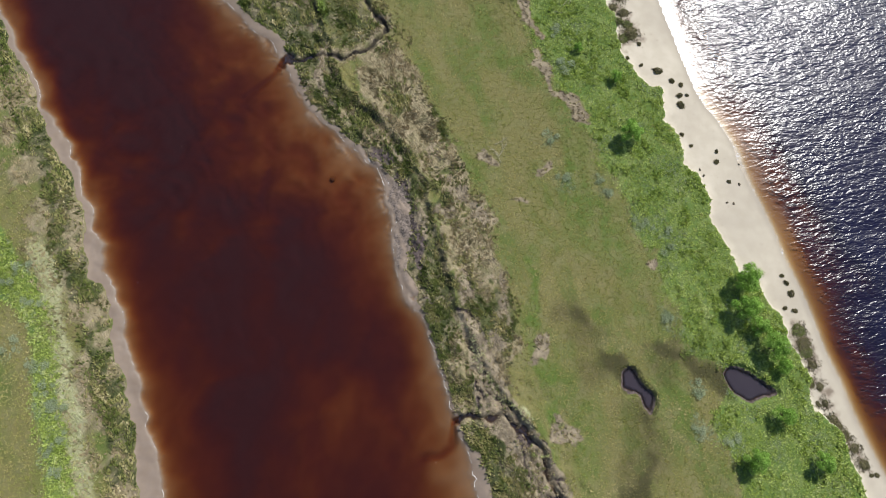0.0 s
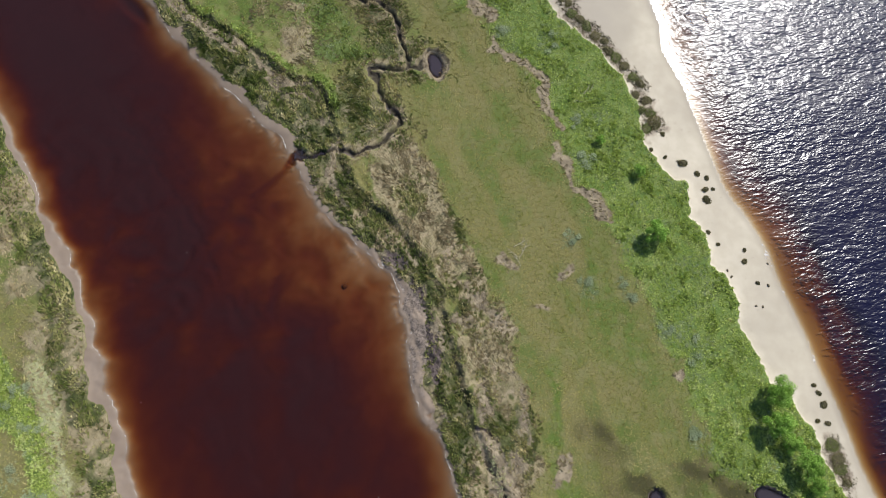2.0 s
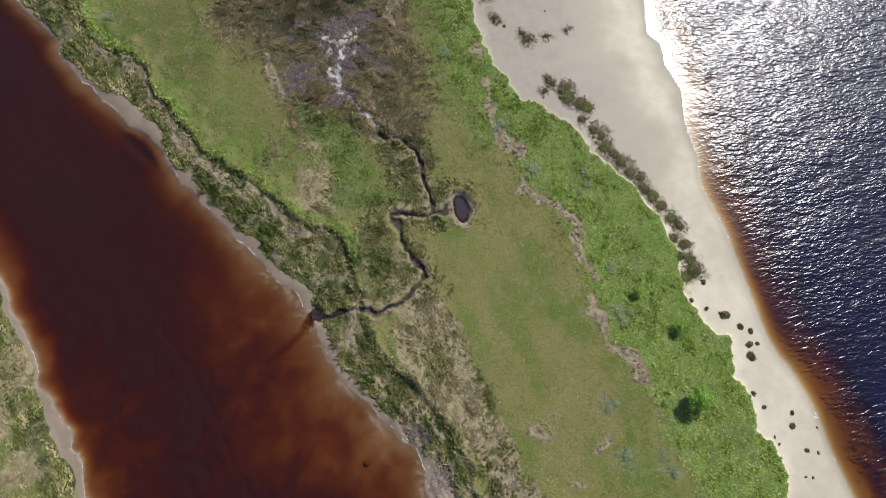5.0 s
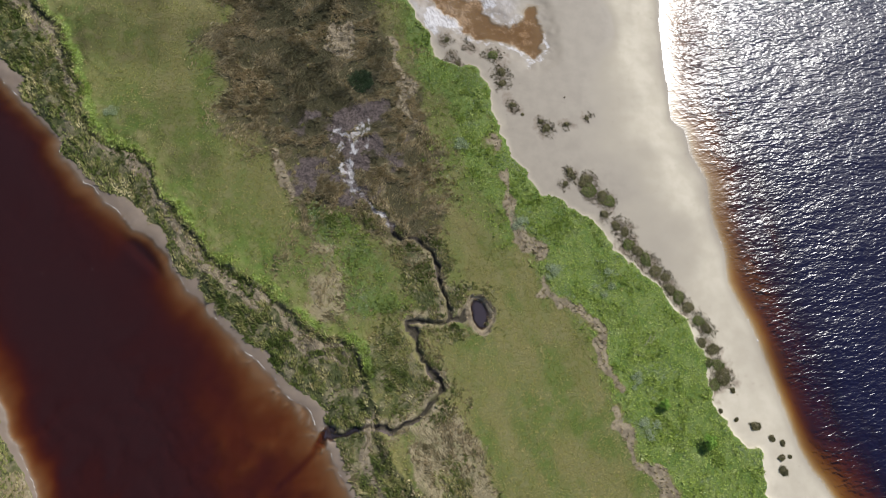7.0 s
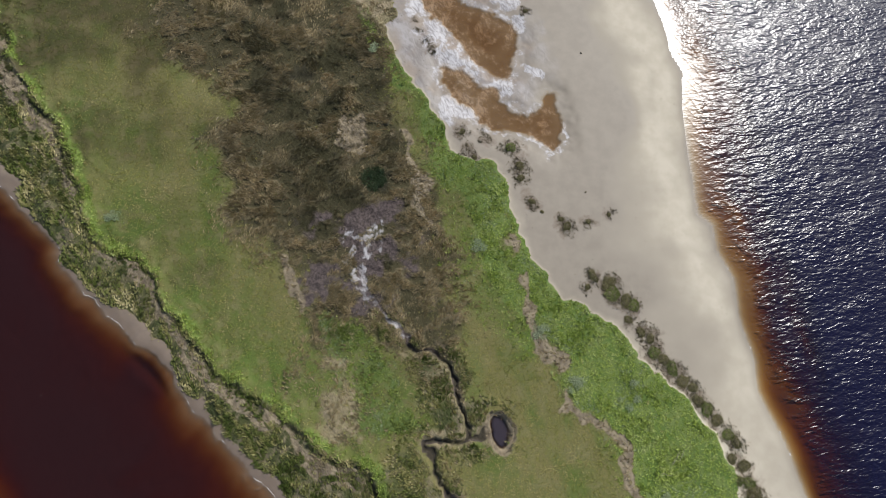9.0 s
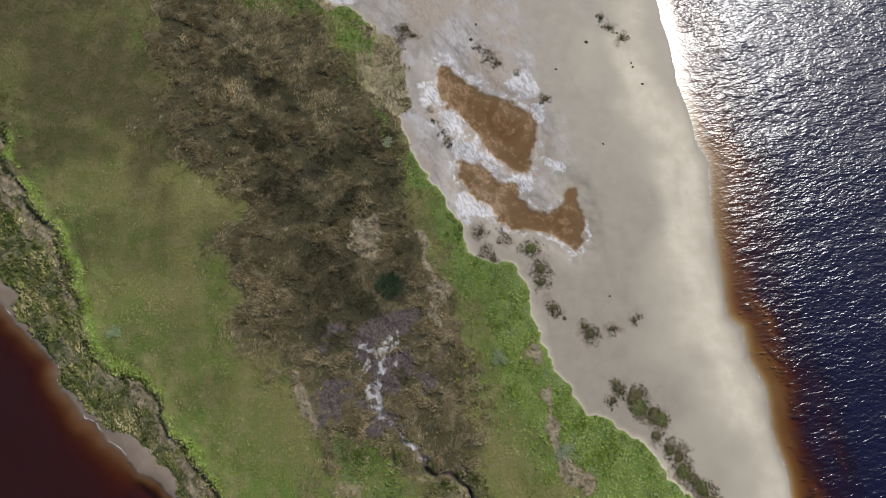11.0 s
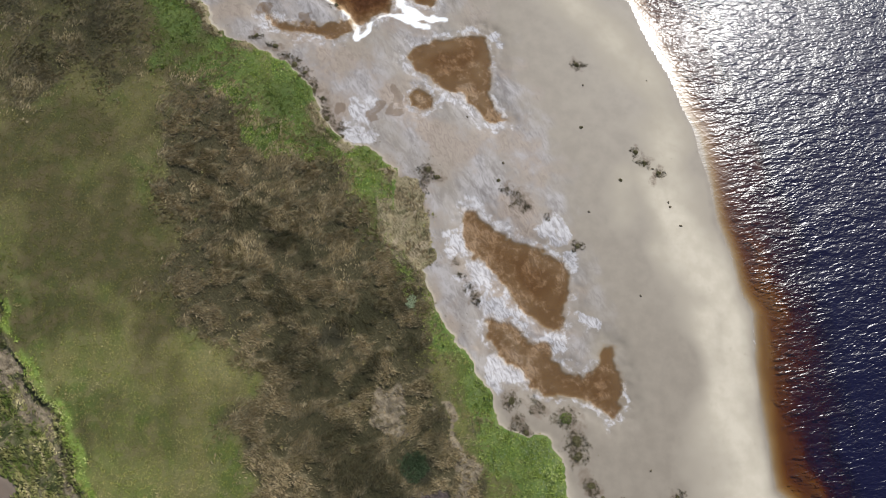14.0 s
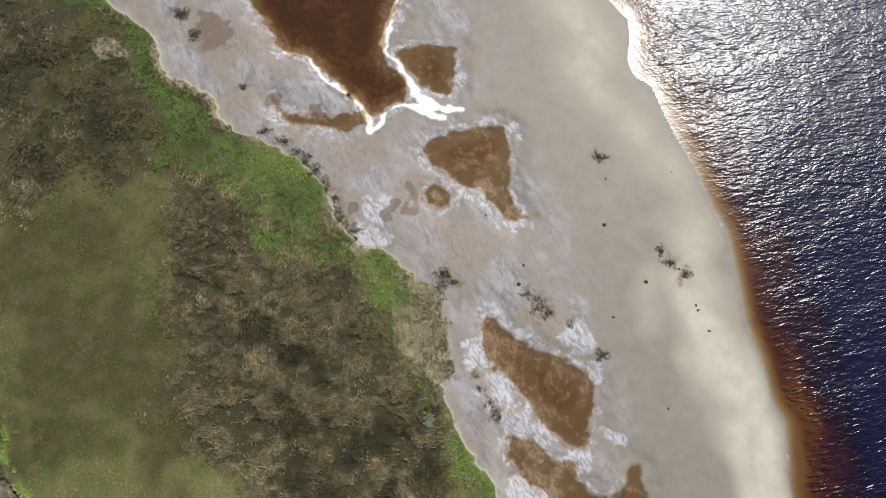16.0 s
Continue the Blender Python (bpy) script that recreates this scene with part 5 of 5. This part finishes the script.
px, py = scatter(0.8, SOLID * (1 - 0.8 * OTHER) * smooth(fbm(GX, GY, 6, 3, 81), -0.3, 0.6))
dulled(tufts("meadow_tussocks", px, py, 9, 0.30, 0.09, 0.06, MEADOW_LEAF, "taller tussocks of coarse grass in the meadow"))
px, py = scatter(18.0, SOLID * COVER["lush"])
dulled(tufts("lush_herbs", px, py, 5, 0.22, 0.10, 0.06, LUSH_LEAF, "dense bright green herbs behind the beach"))
px, py = scatter(7.0, SOLID * COVER["lush"] * smooth(fbm(GX, GY, 1.9, 3, 82), -0.05, 0.45) * (1 - 0.5 * smooth(GY, 95, 120)))
dulled(tufts("tall_herbs", px, py, 8, 0.32, 0.22, 0.075, LUSH_LEAF, "tall broad-leaved green herbs in clumps"))


def combed(x, y):
    """The direction in which wind and water have laid the stalks."""
    return 0.5 + 1.5 * fbm(x, y, 4.5, 3, 83)


px, py = scatter(46.0, SOLID * COVER["reed"] * (0.10 + 0.90 * COVER["clot"]) * (1 - 0.35 * COVER["deep"]))
dulled(tufts("reed_bed", px, py, 3, 0.52, 0.14, 0.034, REED_LEAF, "flattened brown dead reeds in a marshy hollow", combed(px, py), 0.2), "deep")
px, py = scatter(22.0, np.clip(SOLID * COVER["dry"] * CLOTTED + 0.22 * COVER["bare"] * (COVER["sand"] < 0.5), 0, 1))
tufts("bleached_grass", px, py, 4, 0.50, 0.11, 0.036, DRY_LEAF, "bleached dry grass laid flat along the bank", 2.2 + combed(px, py), 0.22)
px, py = scatter(28.0, np.maximum(SOLID, 0.35 * (COVER["sand"] < 0.3) * (COVER["bare"] < 0.25) * (COVER["creek"] > 0.55) * (COVER["pond"] < -0.5)) * COVER["belt"] * CLOTTED)
dulled(tufts("bank_tussocks", px, py, 5, 0.46, 0.17, 0.046, BELT_LEAF, "rough green and straw tussocks on the river bank", 1.6 + combed(px, py), 0.32))
px, py = scatter(13.0, SOLID * np.clip(COVER["green"] * 1.3 - 0.2, 0, 1))
tufts("bank_crest_grass", px, py, 7, 0.32, 0.16, 0.06, CREST_LEAF, "bright fresh grass along the crest of the bank")
px, py = scatter(34.0, np.clip(smooth(spots(GX + 1.0 * fbm(GX, GY, 1.6, 4, 85), GY + 1.0 * fbm(GX, GY, 1.6, 4, 86), SILVER), 0.05, 0.5) * 0.8 * (COVER["sand"] < 0.5)
                              + SOLID * COVER["lush"] * 0.6 * smooth(fbm(GX, GY, 3.0, 4, 84), 0.2, 0.6) * (1 - smooth(GY, 90, 115)), 0, 1))
tufts("silver_shrubs", px, py, 6, 0.16, 0.05, 0.05, SILVER_LEAF, "low silver-grey shrubs among the green herbs")

PATH_LEAF = leaf_material("pale_path_grass", [(0.300, 0.330, 0.130), (0.450, 0.465, 0.225), (0.620, 0.620, 0.370)], None, 0.8, 0.4)
px, py = scatter(18.0, COVER["path"] * (COVER["sand"] < 0.4) * (COVER["creek"] > 0.5) * 0.8)
tufts("pale_grass", px, py, 5, 0.24, 0.06, 0.045, PATH_LEAF, "pale yellow-white grass along a worn track and the bank")

RUSH_LEAF = leaf_material("dark_rush_blades", [(0.060, 0.095, 0.045), (0.100, 0.145, 0.070), (0.150, 0.190, 0.100)], None, 1.0)
x, y, r = DARK[0]
px, py = scatter(900 / 16.0, smooth(1 - np.hypot(GX - x, GY - y) / 2.0 + 0.2 * fbm(GX, GY, 1.2, 3, 94), 0.0, 0.3), x - 2.5, x + 2.5, y - 2.5, y + 2.5)
tufts("rush_clump", px, py, 7, 0.26, 0.14, 0.035, RUSH_LEAF, "round clump of dark green rushes in the marsh")
SEDGE_LEAF = leaf_material("beach_sedge_blades", [(0.062, 0.055, 0.028), (0.110, 0.096, 0.050), (0.180, 0.150, 0.085), (0.260, 0.220, 0.140)], None, 1.5)
px, py = scatter(42.0, smooth(spots(GX + 0.7 * fbm(GX, GY, 1.5, 4, 91), GY + 0.7 * fbm(GX, GY, 1.5, 4, 92), AROUND), 0.0, 0.6) * COVER["sand"] * (COVER["sea"] < -1) * (COVER["pool"] < -0.3))
tufts("beach_sedge", px, py, 5, 0.20, 0.08, 0.026, SEDGE_LEAF, "sparse olive-brown sedge growing round the hummocks on the sand")
px, py = scatter(3.0, smooth(COVER["dune"], 0.3, 1.0) * (1 - smooth(COVER["dune"], 3.0, 7.5)) * smooth(fbm(GX, GY, 4, 4, 93), -0.1, 0.7) * smooth(GY, 55, 75) * (COVER["pool"] < -0.3) * (COVER["sea"] < -3) * COVER["sand"])
tufts("beach_litter", px, py, 5, 0.13, 0.03, 0.04, SEDGE_LEAF, "scattered plant litter and dark wrack on the upper beach")


# ---- single things ----
def part(name, bm, material, parent, label=""):
    me = bpy.data.meshes.new(name)
    bm.to_mesh(me)
    bm.free()
    me.materials.append(material)
    ob = new(name, me)
    ob.parent = parent
    if label:
        tagged(ob, label)
    return ob


def height_at(x, y):
    return float(near(GZ, np.array([x]), np.array([y]))[0])


def bark_material():
    m = Nodes("rough_bark")
    n = m.noise(6, 5, 0.7, (3, 3, 0.6))
    return m.done(m.shade(m.mix(n, (0.050, 0.038, 0.026), (0.140, 0.110, 0.080)), 0.9, m.bump(n, 0.8, 0.03)))


def peat_material():
    m = Nodes("dark_peat")
    n = m.noise(4, 5, 0.7)
    return m.done(m.shade(m.mix(n, (0.075, 0.062, 0.038), (0.160, 0.130, 0.085)), 0.85, m.bump(n, 0.9, 0.06)))


def wood_material():
    m = Nodes("bleached_driftwood")
    n = m.noise(5, 5, 0.7, (0.5, 3, 3))
    return m.done(m.shade(m.mix(n, (0.50, 0.46, 0.36), (0.26, 0.23, 0.18)), 0.85, m.bump(n, 0.6, 0.02)))


BARK, PEAT, WOOD = bark_material(), peat_material(), wood_material()
TREE_LEAF = leaf_material("bush_leaves", [(0.080, 0.165, 0.022), (0.180, 0.330, 0.045), (0.280, 0.440, 0.080), (0.380, 0.520, 0.140)], None, 1.2)
HUMMOCK_LEAF = leaf_material("hummock_grass_blades", [(0.060, 0.058, 0.022), (0.110, 0.102, 0.040), (0.175, 0.155, 0.068), (0.250, 0.215, 0.110)], None, 1.5)
HUMMOCK_GREEN = leaf_material("green_hummock_blades", [(0.070, 0.092, 0.022), (0.130, 0.155, 0.038), (0.205, 0.205, 0.075)], None, 1.5)


def limb(bm, a, b, ra, rb, sides=6):
    """A tapered round limb from a to b."""
    a, b = Vector(a), Vector(b)
    q = (b - a).to_track_quat("Z", "Y")
    rings = []
    for p, r in ((a, ra), (a.lerp(b, 0.5) + Vector((0.05, -0.04, 0)) * (b - a).length, (ra + rb) / 2), (b, rb)):
        rings.append([bm.verts.new(p + q @ Vector((math.cos(2 * math.pi * i / sides) * r, math.sin(2 * math.pi * i / sides) * r, 0))) for i in range(sides)])
    for lo, hi in zip(rings[:-1], rings[1:]):
        for i in range(sides):
            bm.faces.new((lo[i], lo[(i + 1) % sides], hi[(i + 1) % sides], hi[i]))
    bm.faces.new(rings[-1])


def bush(seed):
    """A willow-like bush about 2 m in radius: stem, limbs, and a crown of leaves gathered in uneven lobes."""
    rnd = random.Random(seed)
    root = new("bush")
    bm = bmesh.new()
    limb(bm, (0, 0, -0.3), (0.1, 0.05, 0.8), 0.16, 0.11, 8)
    part("trunk", bm, BARK, root)
    lobes = []
    bm = bmesh.new()
    for i in range(15):
        a, rr = i * 2.4 + rnd.uniform(-0.4, 0.4), math.sqrt((i + 0.3) / 15) * 1.55 * rnd.uniform(0.75, 1.15)
        p = Vector((math.cos(a) * rr, math.sin(a) * rr, 2.5 - 0.55 * rr ** 1.3 + rnd.uniform(-0.4, 0.35)))
        lobes.append((p, rnd.uniform(0.38, 0.68)))
        limb(bm, (0.1, 0.05, 0.7), p, 0.07, 0.02, 5)
    part("limbs", bm, BARK, root)
    bm = bmesh.new()
    for p, r in lobes:
        for k in range(280):
            d = Vector((rnd.gauss(0, 1), rnd.gauss(0, 1), rnd.gauss(0.25, 1))).normalized()
            c = p + d * r * rnd.uniform(0.55, 1.08)
            side_v = d.cross(Vector((rnd.uniform(-1, 1), rnd.uniform(-1, 1), rnd.uniform(-1, 1)))).normalized()
            tip = (d * 0.5 + side_v.cross(d) * rnd.choice((-1, 1)) + Vector((0, 0, rnd.uniform(-0.4, 0.2)))).normalized()
            ln, w = rnd.uniform(0.14, 0.26), rnd.uniform(0.035, 0.07)
            v = [bm.verts.new(q) for q in (c, c + tip * ln * 0.5 + side_v * w, c + tip * ln, c + tip * ln * 0.5 - side_v * w)]
            bm.faces.new(v)
    part("crown", bm, TREE_LEAF, root)
    return root


bushes = [bush(s) for s in (1, 2, 3)]
for i, (x, y, r) in enumerate(BUSH):
    m = pose(x, y, height_at(x, y), 0, 0, 77 * i) @ Matrix.Diagonal((r / 2.0, r / 2.0, r / 1.75, 1))
    ob = bushes[i] if i < 3 else copy_thing(bushes[i % 3], m)
    ob.matrix_basis = m
    tagged(ob, "large leafy green bush among the herbs" if r > 1.5 else "small round green bush among the herbs", "bush", "bushes behind the beach")


def shrub(seed):
    """A low silver-leaved shrub about 1 m in radius."""
    rnd = random.Random(seed)
    root = new("silver_shrub")
    bm = bmesh.new()
    for k in range(7):
        a = k * 0.9
        limb(bm, (0, 0, -0.1), (math.cos(a) * 0.5, math.sin(a) * 0.5, 0.4), 0.035, 0.012, 5)
    part("stems", bm, BARK, root)
    bm = bmesh.new()
    for k in range(16):
        a, rr = k * 2.4, math.sqrt((k + 0.4) / 16) * 0.8 * rnd.uniform(0.8, 1.15)
        c0 = Vector((math.cos(a) * rr, math.sin(a) * rr, 0.5 - 0.3 * rr + rnd.uniform(-0.06, 0.1)))
        for n in range(26):
            t = rnd.uniform(0, 2 * math.pi)
            d = Vector((math.cos(t), math.sin(t), rnd.uniform(0.1, 0.9))).normalized()
            s = Vector((-math.sin(t), math.cos(t), 0)) * rnd.uniform(0.025, 0.04)
            ln, p = rnd.uniform(0.12, 0.22), c0 + d * rnd.uniform(0, 0.08)
            bm.faces.new([bm.verts.new(q) for q in (p, p + d * ln * 0.5 + s, p + d * ln, p + d * ln * 0.5 - s)])
    part("crown", bm, SILVER_LEAF, root)
    return root


shrubs = [shrub(s) for s in (1, 2)]
rnd = random.Random(11)
made = 0
for x, y, r in SILVER:
    for k in range(2 + int(r * 1.5)):
        a, d, s = rnd.uniform(0, 6.28), rnd.uniform(0, r * 0.8), rnd.uniform(0.35, 0.75)
        px1, py1 = x + math.cos(a) * d, y + math.sin(a) * d
        m = pose(px1, py1, height_at(px1, py1), 0, 0, rnd.uniform(0, 360)) @ Matrix.Scale(s, 4)
        ob = shrubs[made] if made < 2 else copy_thing(shrubs[made % 2], m)
        ob.matrix_basis = m
        tagged(ob, "low silver-grey leafy shrub among green herbs", "shrub", "silver shrubs in the meadow")
        made += 1


def hummock(seed, leaf):
    """A mound of peat about 1 m in radius, overgrown with coarse grass."""
    rnd = random.Random(seed)
    root = new("grass_hummock")
    bm = bmesh.new()
    bmesh.ops.create_icosphere(bm, subdivisions=3, radius=1)
    for v in bm.verts:
        d = v.co.copy()
        k = 1 + 0.38 * noise.noise(d * 1.3 + Vector((seed * 7.1, 0, 0))) + 0.16 * noise.noise(d * 4 + Vector((0, seed * 3.3, 0)))
        v.co = Vector((d.x * k * 0.82, d.y * k * 0.82, max(d.z, -0.5) * 0.42 * k))
    for f in bm.faces:
        f.smooth = True
    ground_of = [(v.co.copy(), v.normal.copy()) for v in bm.verts if v.co.z > 0.02]
    part("mound", bm, PEAT, root, "dark peat mound")
    bm = bmesh.new()
    for k in range(260):
        p, n = rnd.choice(ground_of)
        p = p + Vector((rnd.uniform(-0.12, 0.12), rnd.uniform(-0.12, 0.12), -0.02))
        a = rnd.uniform(0, 2 * math.pi)
        foot = bm.verts.new(p)
        for b in range(3):
            a += rnd.uniform(1.2, 2.6)
            d = Vector((math.cos(a), math.sin(a), 0)) + n * 0.5
            s = Vector((-math.sin(a), math.cos(a), 0)) * 0.035
            ln = rnd.uniform(0.12, 0.30)
            v1, v2 = bm.verts.new(p + d * ln * 0.5 + s + Vector((0, 0, 0.05))), bm.verts.new(p + d * ln - s)
            bm.faces.new((foot, v1, v2))
    part("grass", bm, leaf, root)
    return root


def lump(seed):
    """A small weathered lump of peat, half sunk in the sand."""
    bm = bmesh.new()
    bmesh.ops.create_icosphere(bm, subdivisions=2, radius=1)
    for v in bm.verts:
        d = v.co.copy()
        k = 1 + 0.5 * noise.noise(d * 1.5 + Vector((seed * 5.7, 1, 0)))
        v.co = Vector((d.x * k, d.y * k * 0.8, max(d.z, -0.4) * 0.5 * k))
    ob = part("peat_lump", bm, PEAT, None)
    ob.data.shade_smooth()
    return ob


brown, mossy, small = [hummock(s, HUMMOCK_LEAF) for s in (1, 2, 3)], [hummock(s, HUMMOCK_GREEN) for s in (4, 5)], [lump(s) for s in (1, 2, 3)]
used = set()
for i, (x, y, r) in enumerate(CLUMP + CLUMP_B + CLUMP_C + CLUMP_D + CLUMP_E):
    if r < 0.5:
        kind, text, cat, grp = small[i % 3], "small dark lump of peat lying on the sand", "peat lump", "peat lumps on the beach"
    elif r > 1.15 and i % 2:
        kind, text, cat, grp = mossy[(i // 2) % 2], "mossy green grass hummock on the upper beach", "hummock", "grass hummocks on the beach"
    else:
        kind, text, cat, grp = brown[i % 3], "dark olive-brown grass hummock on pale sand", "hummock", "grass hummocks on the beach"
    r *= 0.62 if i < len(CLUMP) else 0.74 if y < 90 else 0.56
    m = pose(x, y, height_at(x, y) + 0.02, 0, 0, 131 * i) @ Matrix.Diagonal((r, r * (0.72 + 0.25 * (i * 37 % 10) / 10), r * (0.75 if i < len(CLUMP) else 0.42) + 0.1, 1))
    ob = kind if kind.name not in used else copy_thing(kind, m)
    used.add(kind.name)
    ob.matrix_basis = m
    tagged(ob, text, cat, grp)


def driftwood(x, y, turn, length, forks, text):
    """A bleached fallen branch with side branches."""
    root_z = height_at(x, y) + 0.16
    bm = bmesh.new()
    limb(bm, (-length / 2, 0, 0), (length / 2, 0.1, 0.12), 0.035, 0.014, 7)
    for at, angle, ln in forks:
        limb(bm, (at, 0.03, 0.05), (at + math.cos(angle) * ln, math.sin(angle) * ln, 0.16), 0.03, 0.01, 6)
    ob = part("driftwood", bm, WOOD, None)
    ob.matrix_basis = pose(x, y, root_z, 0, 0, turn)
    tagged(ob, text, "driftwood")


driftwood(26.4, 62.3, 52, 1.9, ((0.2, 0.5, 0.5),), "pale bleached stick lying in the herbs")
driftwood(27.2, 62.7, 60, 1.7, (), "pale bleached stick lying in the herbs")
driftwood(25.0, 60.3, -20, 1.2, (), "pale bleached stick lying in the herbs")
driftwood(15.9, 37.2, 62, 3.0, ((-0.3, 0.7, 1.2), (0.3, -0.6, 1.0)), "forked bleached branch lying in the meadow")
driftwood(15.0, 35.8, 115, 2.2, ((0.1, 0.6, 0.9),), "forked bleached branch lying in the meadow")


def fleck(seed):
    """A small flake of foam afloat on the river."""
    bm = bmesh.new()
    rnd = random.Random(seed)
    ring = [bm.verts.new((math.cos(k) * rnd.uniform(0.6, 1), math.sin(k) * rnd.uniform(0.5, 1), 0.02)) for k in np.arange(0, 6.2, 0.9)]
    top = bm.verts.new((0, 0, 0.35))
    for p, q in zip(ring, ring[1:] + ring[:1]):
        bm.faces.new((p, q, top))
    return part("foam_fleck", bm, FROTH, None)


def froth_material():
    m = Nodes("river_froth")
    return m.done(m.shade(m.mix(m.noise(9, 4), (0.80, 0.78, 0.74), (0.62, 0.60, 0.56)), 0.8))


FROTH = froth_material()
flecks = [fleck(1), fleck(2)]
rnd = random.Random(5)
count = 0
while count < 20:
    x, y = rnd.uniform(-60, 8), rnd.uniform(-8, 96)
    if near(np.minimum(-COVER["east"], -COVER["west"]), np.array([x]), np.array([y]))[0] < 2.0:
        continue
    m = pose(x, y, WATER_Z, 0, 0, rnd.uniform(0, 360)) @ Matrix.Scale(rnd.uniform(0.025, 0.05), 4)
    ob = flecks[count] if count < 2 else copy_thing(flecks[count % 2], m)
    ob.matrix_basis = m
    tagged(ob, "small white fleck of foam on dark river water", "foam", "foam flecks on the river")
    count += 1

stone = lump(9)
stone.name = "sunken_stone"
stone.matrix_basis = pose(-8.3, 31.9, WATER_Z - 0.34, 0, 0, 30) @ Matrix.Scale(0.42, 4)
tagged(stone, "dark rounded stone awash in the brown river", "stone")
driftwood(15.6, 38.2, 30, 2.4, ((0.2, 0.8, 0.8), (-0.4, -0.7, 0.7)), "forked bleached branch lying in the meadow")
driftwood(14.3, 36.8, 140, 2.0, ((0.0, 0.9, 0.6),), "forked bleached branch lying in the meadow")
